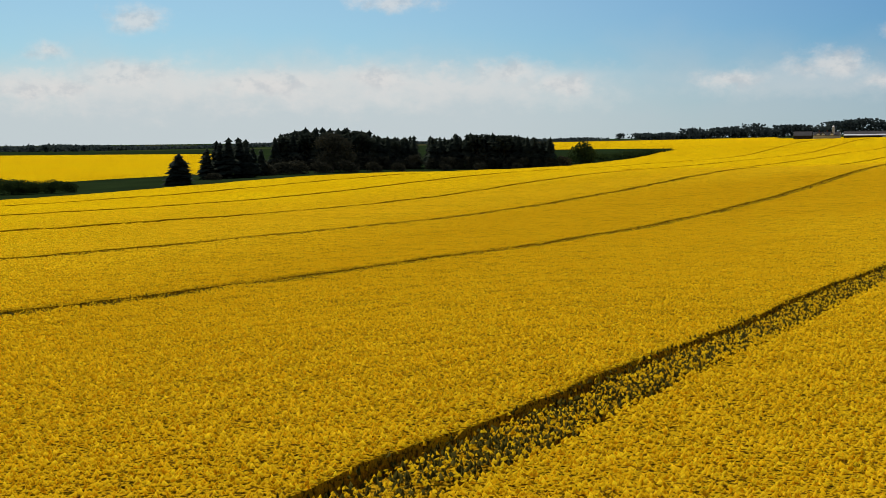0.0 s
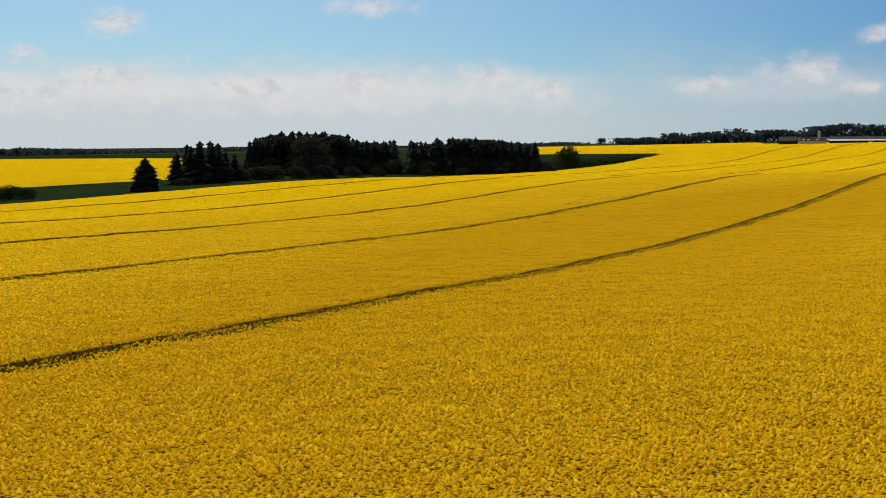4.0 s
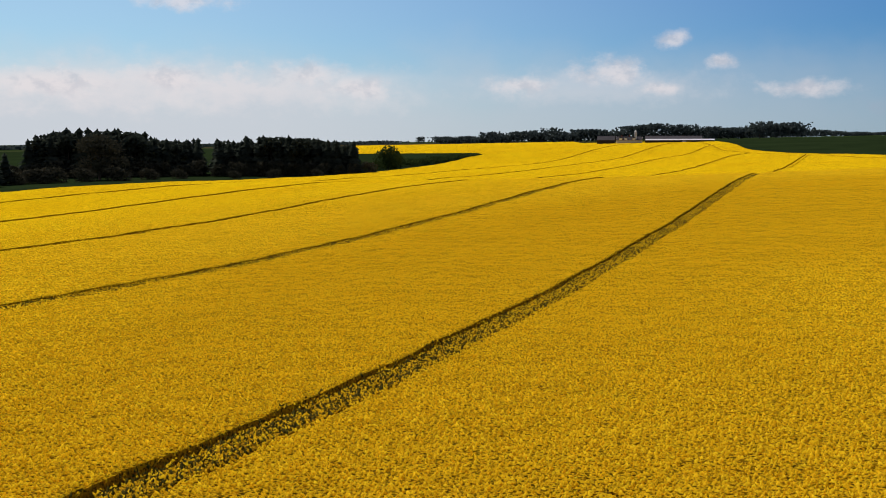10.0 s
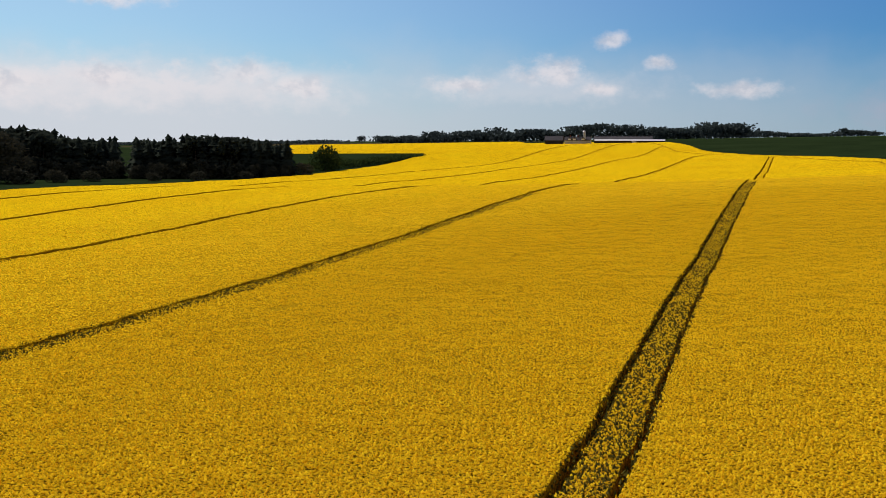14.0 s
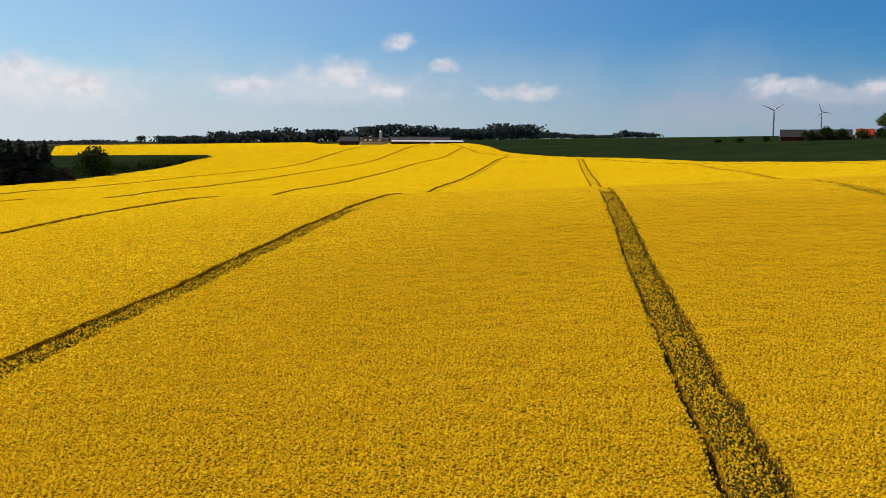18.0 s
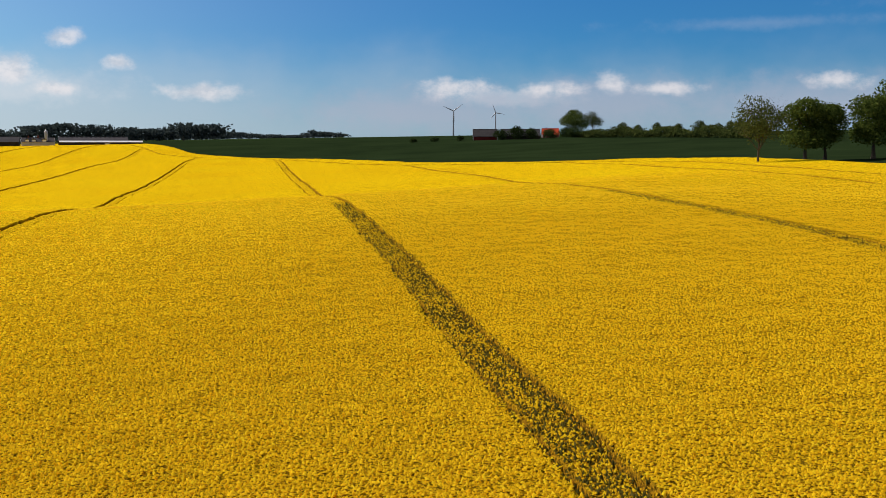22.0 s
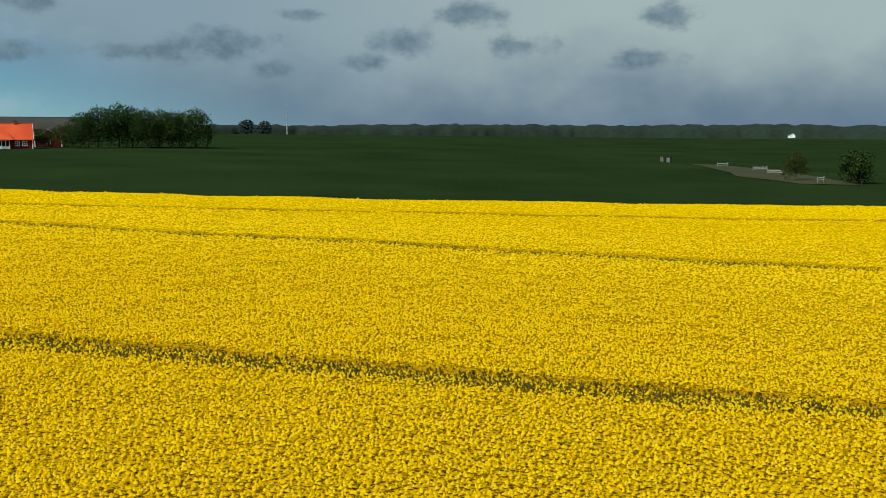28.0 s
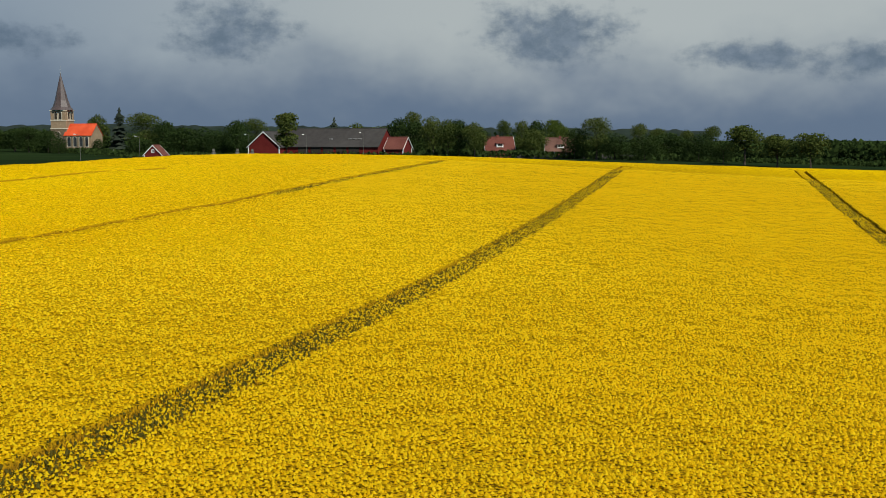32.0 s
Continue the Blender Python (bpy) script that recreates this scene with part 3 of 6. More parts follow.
def make_field():
    rows = np.concatenate([np.arange(-206, 420, 1.8), np.arange(420, 872, 5.0)])
    cols = list(np.arange(-290, 130, 3.0))
    for k in TRAMS:
        c = k * TRAM_GAP
        cols = [v for v in cols if abs(v - c) > 2.8]
        for o in (2.2, 1.6, 1.3, 1.2, 1.09, 0.98, 0.87, 0.77, 0.66, 0.35):
            cols += [c - o, c + o]
        cols.append(c)
    cols = np.array(sorted(cols))
    s, n = np.meshgrid(rows, cols, indexing="ij")
    # the rows of points beside a tramline sway with its ruts
    by_tram = np.abs((cols + TRAM_GAP / 2) % TRAM_GAP - TRAM_GAP / 2) < 2.0
    x, y = field_xy(s, n)
    n = n - np.where(by_tram, 0.12 * rough(x, y, 7.0, 5) + 0.07 * rough(x, y, 1.9, 6), 0.0)
    n = n + np.where(np.abs(cols) < 2.0, tram_bend(0, s), 0.0)
    east = np.interp(rows, EAST_S, EAST_N)[:, None] + 0.5 * rough(rows[:, None], rows[:, None] * 0, 3.0, 4)
    west = np.interp(rows, WEST_S, WEST_N)[:, None]
    head = np.interp(rows, HEAD_S, HEAD_N)[:, None]
    n = np.minimum(n, head - 3)
    # the outermost rows follow the edge and the headland track
    rut = (2.2, 1.6, 1.3, 1.2, 1.09, 0.98, 0.87, 0.77, 0.66, 0.35)
    off = [-o for o in rut] + [0.0] + [o for o in rut[::-1]]
    outer = np.hstack([head + np.array(off)] + [head + 3 + (east - head - 3.4) * f for f in (0.2, 0.4, 0.6, 0.8)] + [east - 0.4, east, east + 0.12])
    so = np.repeat(rows[:, None], outer.shape[1], 1)
    x, y = field_xy(so, outer)
    outer[:, :21] -= np.where(np.abs(np.array(off)) < 2, 0.12 * rough(x, y, 7.0, 5)[:, :21] + 0.07 * rough(x, y, 1.9, 6)[:, :21], 0.0)
    s, n = np.hstack([s, so]), np.hstack([n, outer])
    cols = np.r_[cols, np.zeros(outer.shape[1])]
    n = np.maximum(n, np.minimum(west, east))
    z, down, thin = crop_top(s, n)
    x, y = field_xy(s, n)
    z[:, -1] = ground_height(x[:, -1], y[:, -1]) - 0.05
    z = z - leaf_drop(off_strip(s, n))
    verts = np.stack([x, y, z], -1).reshape(-1, 3)
    w = len(cols)
    i = np.arange(len(rows) - 1)[:, None] * w + np.arange(w - 1)
    quads = np.stack([i, i + w, i + w + 1, i + 1], -1).reshape(-1, 4)[:, ::-1]
    wide = np.abs(n[:-1, 1:] - n[:-1, :-1]) + np.abs(n[1:, 1:] - n[1:, :-1])
    me = mesh_of("rapeseed_field", verts, quads[wide.ravel() > 1e-5])
    me.shade_smooth()
    steep = np.ptp(verts[quads[wide.ravel() > 1e-5], 2], axis=1) > 0.25
    me.polygons.foreach_set("use_smooth", ~steep)
    # stalks show on the standing sides of the ruts
    side = np.maximum(np.abs(np.diff(down, axis=1, prepend=0)), np.abs(np.diff(down, axis=1, append=0)))
    down = np.maximum(down, np.clip(side, 0, 1) * 0.42)
    d = off_strip(s, n)
    near = np.clip((10 - d) / 22, 0, 1)
    set_values(me, "thin", np.clip(np.maximum(down * (1.0 + 0.2 * near), thin * (0.8 + 0.3 * near)), 0, 1).ravel())
    # painted shade below the heads, fading out where none are built
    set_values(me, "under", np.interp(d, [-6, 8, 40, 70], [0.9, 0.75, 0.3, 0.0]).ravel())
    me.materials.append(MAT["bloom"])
    tagged(new("rapeseed_field", me), "field of rapeseed in full yellow bloom, crossed by wheel tracks", "crop field", kind="stuff")


make_field()


# ---- trees ----
def crown_mesh(name, seed, height, start, radius, lobes, leaves, leaf, flat=1.0, mat="leaf_oak", lean=0.0):
    """A crown of leaf clumps set on the shells of several lobes, ragged outside and open below."""
    rng = np.random.default_rng(seed)
    mid, half = (start + height) / 2, (height - start) / 2
    centres, sizes = [], []
    for i in range(lobes):
        u = rng.uniform(-0.92, 0.8)
        a = i * 2.4 + rng.uniform(-0.5, 0.5)
        r = radius * 0.62 * math.sqrt(max(0.0, 1 - 0.8 * u * u)) * rng.uniform(0.7, 1.1)
        centres.append((r * math.cos(a) + lean * u, r * math.sin(a), mid + u * half * 0.72))
        sizes.append(radius * rng.uniform(0.4, 0.58))
    centres.append((0, 0, mid + half * 0.5))
    sizes.append(radius * 0.5)
    centres, sizes = np.array(centres), np.array(sizes)
    pick = rng.choice(len(sizes), leaves, p=sizes**2 / (sizes**2).sum())
    d = rng.normal(size=(leaves, 3))
    d /= np.linalg.norm(d, axis=1)[:, None]
    d[:, 2] = np.where(d[:, 2] < -0.75, -d[:, 2], d[:, 2])
    reach = sizes[pick] * (1 + 0.16 * rng.normal(size=leaves)).clip(0.45, 1.35)
    at = centres[pick] + d * reach[:, None] * np.array([1, 1, 0.85 * flat])
    at[:, 2] = np.maximum(at[:, 2], start * 0.75 + rng.uniform(0, 0.6, leaves))
    face = d + 0.75 * rng.normal(size=(leaves, 3))
    face /= np.linalg.norm(face, axis=1)[:, None]
    side = np.cross(face, rng.normal(size=(leaves, 3)))
    side /= np.linalg.norm(side, axis=1)[:, None] + 1e-9
    up = np.cross(face, side)
    w = (leaf * rng.uniform(0.55, 1.3, leaves))[:, None]
    h = (leaf * rng.uniform(0.5, 1.1, leaves))[:, None]
    bend = face * (0.25 * leaf * rng.uniform(0.2, 1.0, leaves))[:, None]
    corners = np.stack([at - side * w - bend, at - up * h * 0.8, at + side * w - bend, at + up * h], 1)
    me = mesh_of(name, corners.reshape(-1, 3), np.arange(leaves * 4).reshape(-1, 4))
    me.materials.append(MAT[mat])
    return me


def limb_mesh(name, seed, height, start, radius, girth, limbs=7, twigs=0, stems=1):
    """A tapered trunk that forks into limbs; with twigs it is the skeleton of a tree in thin leaf."""
    rng = random.Random(seed)
    bm = bmesh.new()
    for st in range(stems):
        ox, oy = (0, 0) if stems == 1 else (girth * 2.2 * math.cos(st * 2.1), girth * 2.2 * math.sin(st * 2.1))
        g = girth / (1 if stems == 1 else 1.5)
        a, r = Vector((ox, oy, -0.3)), g * 1.35
        top = start + (height - start) * 0.45
        joints = []
        for i in range(5):
            z = top * (i + 1) / 5
            b = Vector((ox * (1 + i * 0.25) + rng.uniform(-0.1, 0.1) * girth * 3, oy * (1 + i * 0.25) + rng.uniform(-0.1, 0.1) * girth * 3, z))
            rod(bm, a, b, r, g * (1 - 0.14 * (i + 1)), 7)
            a, r = b, g * (1 - 0.14 * (i + 1))
            joints.append((b, r))
        for i in range(limbs):
            p, pr = joints[rng.choice((1, 2, 3, 3, 4, 4))]
            if p.z < start * 0.75:
                p, pr = joints[-2]
            ang = i * 2.4 + rng.uniform(-0.4, 0.4)
            out = radius * rng.uniform(0.5, 0.8)
            q = Vector((out * math.cos(ang), out * math.sin(ang), min(height * 0.94, p.z + (height - start) * rng.uniform(0.2, 0.55))))
            m = p.lerp(q, 0.5) + Vector((0, 0, 0.06 * height))
            rod(bm, p, m, pr * 0.55, pr * 0.36, 5)
            rod(bm, m, q, pr * 0.36, pr * 0.12, 5)
            for _ in range(twigs):
                s = m.lerp(q, rng.uniform(0.0, 0.95))
                e = s + Vector((rng.uniform(-1, 1), rng.uniform(-1, 1), rng.uniform(0.1, 1.2))) * radius * 0.34
                rod(bm, s, e, pr * 0.13, pr * 0.04, 3)
                for _ in range(2):
                    f = e + Vector((rng.uniform(-1, 1), rng.uniform(-1, 1), rng.uniform(-0.1, 1.0))) * radius * 0.17
                    rod(bm, s.lerp(e, rng.uniform(0.4, 0.95)), f, pr * 0.06, pr * 0.02, 3)
    me = bpy.data.meshes.new(name)
    bm.to_mesh(me)
    bm.free()
    me.materials.append(MAT["bark"])
    return me


def conifer_mesh(name, seed, height, start, radius, whorls, arms, ragged=0.25, mat="needles"):
    """Whorls of drooping boughs, each a folded spray of needles, down a straight stem."""
    rng = np.random.default_rng(seed)
    verts, faces = [], []
    for i in range(whorls):
        f = i / (whorls - 1)
        z = start + (height - start) * f**0.9
        r = radius * (1 - f) ** 0.62 * (1 + ragged * rng.normal()) + 0.12 * radius
        for j in range(arms):
            a = j * 2 * math.pi / arms + i * 0.9 + rng.uniform(-0.3, 0.3)
            rr = max(0.2, r * rng.uniform(0.7, 1.2))
            c, s = math.cos(a), math.sin(a)
            drop = rr * rng.uniform(0.1, 0.45)
            w = rr * rng.uniform(0.28, 0.45)
            lift = (height - start) / whorls * rng.uniform(0.6, 1.3)
            k = len(verts)
            verts += [(0, 0, z + lift), (c * rr * 0.55 - s * w, s * rr * 0.55 + c * w, z - drop * 0.6), (c * rr, s * rr, z - drop * 0.8 + lift * 0.3), (c * rr * 0.55 + s * w, s * rr * 0.55 - c * w, z - drop * 0.6), (c * rr * 0.5, s * rr * 0.5, z + lift * 0.75)]
            faces += [(k, k + 1, k + 4, k), (k + 1, k + 2, k + 4, k + 1), (k + 4, k + 2, k + 3, k + 4), (k, k + 4, k + 3, k)]
    me = mesh_of(name, verts, np.array(faces)[:, :3])
    me.materials.append(MAT[mat])
    return me


KINDS = {}


def tree_kind(key, crown, trunk, label, category="tree"):
    KINDS[key] = (crown, trunk, label, category, max(v.co.z for v in crown.vertices))


def plant(key, x, y, scale=1.0, turn=0.0, name="tree", label="", group="", sink=0.0, wide=1.0):
    crown, trunk, text, category, _ = KINDS[key]
    ob = thing(name, (x, y, ground_z(x, y) - sink), turn, label or text, category, group)
    ob.scale = (scale * wide, scale * wide, scale)
    if trunk is not None:
        part("trunk", trunk, "bark", ob)
    part("crown", crown, "leaf_oak", ob)
    return ob


def make_kinds():
    for i, (h, r, lobes) in enumerate([(16, 6.4, 13), (16, 5.8, 11), (16, 5.2, 12)]):
        tree_kind(f"oak{i}", crown_mesh("crown", 10 + i, h, h * 0.16, r, lobes + 4, 8000, 0.29), limb_mesh("trunk", 20 + i, h, h * 0.2, r, 0.45, 8), "broad old avenue tree in dense fresh green leaf")
    tree_kind("avenue", crown_mesh("crown", 31, 12, 2.2, 4.6, 12, 2600, 0.34, mat="leaf_lime"), limb_mesh("trunk", 32, 12, 2.4, 4.4, 0.3, 7), "round chestnut tree with a short trunk in full leaf")
    tree_kind("lime", crown_mesh("crown", 33, 14, 1.6, 5.0, 13, 3400, 0.3, mat="leaf_lime"), limb_mesh("trunk", 34, 14, 2.0, 4.8, 0.28, 7), "leafy broad-leaved tree in a dense clump")
    tree_kind("wood", crown_mesh("crown", 35, 14, 1.0, 5.8, 13, 2400, 0.4, mat="leaf_dark"), limb_mesh("trunk", 36, 14, 2.0, 5.0, 0.28, 6), "dark green broad-leaved tree at the village edge")
    tree_kind("shade_tree", crown_mesh("crown", 35, 14, 1.0, 5.8, 13, 2400, 0.4, mat="leaf_ridge"), limb_mesh("trunk", 36, 14, 2.0, 5.0, 0.28, 6), "dark olive broad-leaved tree before the conifers")
    tree_kind("thicket", crown_mesh("crown", 37, 13, 0.3, 5.6, 14, 3400, 0.3, mat="leaf_dark"), limb_mesh("trunk", 38, 13, 1.0, 5.0, 0.25, 6), "bushy dark tree with leaves down to the ground")
    tree_kind("slim", crown_mesh("crown", 39, 17, 1.5, 2.7, 34, 3000, 0.32, mat="leaf_lime"), limb_mesh("trunk", 40, 17, 2.0, 2.4, 0.25, 6), "slender upright poplar in young leaf")
    tree_kind("open", crown_mesh("crown", 41, 16, 1.2, 4.6, 17, 4200, 0.23, mat="leaf_lime"), limb_mesh("trunk", 42, 16, 3.5, 4.4, 0.26, 9, twigs=3), "tall loose tree with thin spring foliage")
    tree_kind("bare", crown_mesh("crown", 43, 13, 4.4, 4.9, 14, 4200, 0.19, mat="leaf_lime"), limb_mesh("trunk", 44, 13, 3.4, 5.9, 0.25, 17, twigs=12), "tree just breaking leaf, its twigs still bare")
    tree_kind("bush", crown_mesh("crown", 45, 6, 0.0, 3.4, 12, 2000, 0.26, mat="leaf_dark"), limb_mesh("trunk", 46, 6, 0.5, 3.0, 0.14, 6), "round dark green bush on grass", "bush")
    tree_kind("brush", crown_mesh("crown", 47, 6, 0.0, 3.6, 12, 2600, 0.2, mat="leaf_young"), limb_mesh("trunk", 48, 6, 0.5, 3.0, 0.12, 8), "brownish shrub in thin young leaf", "bush")
    tree_kind("undergrowth", crown_mesh("crown", 53, 6, 0.0, 3.8, 12, 800, 0.42, mat="leaf_ridge"), limb_mesh("trunk", 54, 5, 0.5, 3.0, 0.12, 4), "dark undergrowth at the foot of the wood", "bush")
    tree_kind("copper", crown_mesh("crown", 49, 6, 0.8, 2.2, 8, 1000, 0.25, mat="copper_leaf"), limb_mesh("trunk", 50, 6, 1.0, 2.0, 0.12, 5), "small copper-leaved garden tree")
    tree_kind("far", crown_mesh("crown", 51, 12, 0.5, 5.4, 10, 600, 0.75, mat="leaf_far_hazed"), limb_mesh("trunk", 52, 12, 2.0, 5.0, 0.3, 4), "far broad-leaved tree on the skyline")
    for i in range(3):
        tree_kind(f"pine{i}", crown_mesh("crown", 60 + i, 18, 0.6, 3.6, 13, 560, 0.8, mat="needles"), limb_mesh("trunk", 63 + i, 13, 9, 0.5, 0.2, 2), "dark plantation conifer seen against the light", "conifer")
    tree_kind("pine0", conifer_mesh("crown", 59, 15.8, 0.8, 3.6, 20, 9, 0.3), limb_mesh("trunk", 63, 13, 9, 0.5, 0.2, 2), "dark plantation conifer seen against the light", "conifer")
    tree_kind("fir", conifer_mesh("crown", 66, 10, 0.5, 3.6, 20, 11, 0.1), limb_mesh("trunk", 67, 10, 8, 0.4, 0.16, 2), "dark fir tree standing alone by the field edge", "conifer")
    tree_kind("spruce", conifer_mesh("crown", 68, 20, 2.5, 3.6, 20, 9, 0.25), limb_mesh("trunk", 69, 20, 15, 0.5, 0.24, 2), "tall ragged spruce among village trees", "conifer")


make_kinds()
rnd = random.Random(4)

# The plantation ahead of the start, and the trees round it.
for block, (xa, ya, xb, yb, lo, hi, rows) in enumerate([(8, 668, 80, 684, 15.5, 19.8, 4), (86, 677, 148, 652, 14.6, 16.6, 4)]):
    across = math.hypot(xb - xa, yb - ya)
    count = int(across / 4.2)
    for row in range(rows):
        for i in range(count):
            f = (i + rnd.uniform(-0.3, 0.3) + 0.5) / count
            px, py = xa + (xb - xa) * f + rnd.uniform(-1, 1), ya + (yb - ya) * f + row * 5.5 + rnd.uniform(-1.5, 1.5)
            high = (lo + (hi - lo) * math.sin(math.pi * min(1, f * 1.2 + 0.05)) ** 0.7) * rnd.uniform(1.0, 1.2)
            plant(f"pine{rnd.choice((0, 0, 0, 0, 1, 2))}", px, py, high / 18, rnd.uniform(0, 360), "conifer", group="plantation", wide=1.15)
plant("fir", -7.1, 499.5, 1.0, 0, "fir_tree", wide=1.45)
for px, py, s in [(-8.5, 566, 0.8), (-4, 570, 0.95), (0, 566, 1.05), (3.5, 574, 1.0), (6.5, 571, 0.85), (9.5, 596, 0.75), (-10.5, 572, 0.75), (-6.5, 578, 1.0), (-2, 580, 1.08), (1.8, 582, 1.08), (5, 580, 1.02), (8, 578, 0.8)]:
    plant("pine0", px, py, s * 0.92, px * 40, "conifer", "dark conifer in the clump beside the lone fir", "fir clump", wide=1.35)
plant("shade_tree", 38.4, 640, 1.35, 30, "broadleaf_tree", "dark olive broad-leaved tree before the conifers", wide=1.25)
for px, py, s, w in [(8, 600, 0.9, 1.5), (16, 607, 0.8, 1.6), (24, 612, 0.9, 1.7), (34, 618, 0.8, 1.6), (46, 626, 0.85, 1.7), (58, 636, 0.7, 1.6), (70, 645, 0.6, 1.6), (0, 588, 0.7, 1.4), (92, 640, 0.5, 1.6), (108, 636, 0.55, 1.5), (126, 636, 0.5, 1.5), (-2, 545, 0.4, 1.5), (4, 576, 0.55, 1.6), (12, 597, 0.75, 1.6), (20, 606, 0.8, 1.6), (-6, 556, 0.4, 1.6)]:
    plant("undergrowth", px, py, s, px * 31, "shrub", "dark shrub along the wood's edge", "wood-edge shrubs", wide=w)
for i in range(22):
    f = i / 21
    px, py = (4 + 78 * f * 2, 661 + 15 * f * 2) if f < 0.5 else (84 + 66 * (f - 0.5) * 2, 671 - 26 * (f - 0.5) * 2)
    plant("undergrowth", px, py, rnd.uniform(0.7, 1.15), i * 47, "shrub", "dark shrub along the wood's edge", "wood-edge shrubs", wide=1.2)
plant("bush", 169, 691.5, 2.1, 20, "large_bush", "big round dark bush at the end of a hedge", wide=0.95)
for px, py, s in [(-62, 500, 0.85), (-57, 497, 0.8), (-52, 495, 0.7), (-46, 491, 0.75), (-70, 507, 1.0), (-40, 487, 0.6), (-80, 515, 0.8)]:
    plant("bush", px, py, s, px * 17, "shrub", "dark shrub in the hedge below the field", "lower hedge", wide=1.5)


def band(name, points, high, wide, count, leaf, mat, label, category, seed):
    """A far wood or hedge that nobody could count: a long drift of leaf clumps."""
    rng = np.random.default_rng(seed)
    pts = np.array(points, float)
    along = np.r_[0, np.cumsum(np.hypot(*np.diff(pts[:, :2], axis=0).T))]
    t = rng.uniform(0, along[-1], count)
    x, y = np.interp(t, along, pts[:, 0]), np.interp(t, along, pts[:, 1])
    top = np.interp(t, along, pts[:, 2]) * high
    lumps = 0.62 + 0.26 * rough(t, t * 0, wide * 0.9, seed) + 0.14 * rough(t, t * 0 + 9, wide * 0.33, seed + 1)
    x, y = x + rng.normal(size=count) * wide * 0.3, y + rng.normal(size=count) * wide * 0.3
    z = ground_height(x, y) + top * lumps * rng.uniform(0, 1, count) ** 0.55
    at = np.stack([x, y, z], -1)
    face = rng.normal(size=(count, 3))
    face /= np.linalg.norm(face, axis=1)[:, None]
    side = np.cross(face, rng.normal(size=(count, 3)))
    side /= np.linalg.norm(side, axis=1)[:, None]
    up = np.cross(face, side)
    w = (leaf * rng.uniform(0.5, 1.4, count))[:, None]
    quad = np.stack([at - side * w, at - up * w * 0.7, at + side * w, at + up * w], 1)
    me = mesh_of(name, quad.reshape(-1, 3), np.arange(count * 4).reshape(-1, 4))
    me.materials.append(MAT[mat])
    tagged(new(name, me), label, category, kind="stuff")


band("hedge", [(150, 690, 0.9), (180, 735, 1.0), (225, 790, 1.0), (252, 826, 0.6), (262, 838, 0.1)], 5.2, 7, 5200, 0.55, "leaf_dark", "low green hedge that tapers out between two fields", "hedge", 71)
band("far_wood", [(470, 1700, 0.55), (520, 1640, 0.8), (600, 1500, 1.0), (680, 1420, 1.15), (760, 1380, 1.2), (900, 1400, 1.0)], 21, 26, 12000, 1.9, "leaf_far_hazed", "long wood on the skyline behind the farm", "wood", 72)
band("far_wood", [(760, 1560, 0.5), (900, 1600, 0.8), (1028, 1617, 1.0), (1120, 1600, 0.75), (1180, 1610, 0.2), (1240, 1611, 0.9), (1290, 1590, 0.4)], 17, 22, 8000, 1.7, "leaf_far_hazed", "row of trees on the crest of a green field", "wood", 73)
band("far_wood", [(-900, 1500, 0.7), (-600, 1650, 1.0), (-320, 1400, 1.0), (-250, 1560, 0.5), (-120, 1700, 0.8), (60, 1900, 0.6), (260, 1980, 0.5), (430, 1830, 0.6)], 10, 40, 9000, 2.4, "leaf_far_hazed", "line of woods low on the northern skyline", "wood", 74)
RIDGE = [(1900, 700, 0.5), (2100, 200, 0.7), (2200, -300, 1.0), (2050, -900, 1.1), (1650, -1350, 1.2), (1150, -1650, 1.2), (600, -1800, 1.1), (100, -1750, 1.2), (-500, -1650, 1.2), (-1100, -1300, 1.0)]


def ridge_forest():
    """The closed canopy of the forest on the ridge: a long bank with an uneven top."""
    pts = np.array(RIDGE, float)
    along = np.r_[0, np.cumsum(np.hypot(*np.diff(pts[:, :2], axis=0).T))]
    t = np.arange(0, along[-1], 7.0)
    x, y = np.interp(t, along, pts[:, 0]), np.interp(t, along, pts[:, 1])
    top = np.interp(t, along, pts[:, 2]) * 30 * (0.86 + 0.07 * rough(t, t * 0, 160, 31) + 0.03 * rough(t, t * 0, 17, 32))
    way = np.stack([x - 137.5, y - 325], -1)
    way /= np.linalg.norm(way, axis=1)[:, None]
    rows = []
    for off, part_up in ((-50, 0.0), (-45, 0.55), (-36, 0.8), (-20, 0.93), (0, 1.0), (40, 0.9), (60, 0.0)):
        px, py = x + way[:, 0] * (off + 6 * rough(t, t * 0 + off, 15, 33)), y + way[:, 1] * off
        rows.append(np.stack([px, py, ground_height(px, py) - 1 + part_up * top * (1 + 0.08 * rough(t, t * 0 + off, 13, 34))], -1))
    verts, n = np.concatenate(rows), len(t)
    i = np.arange(len(rows) - 1)[:, None] * n + np.arange(n - 1)
    me = mesh_of("ridge_wood", verts, np.stack([i, i + 1, i + n + 1, i + n], -1).reshape(-1, 4))
    me.materials.append(MAT["far_canopy"])
    tagged(new("ridge_wood", me), "forest along the ridge that closes the view", "forest", kind="stuff")


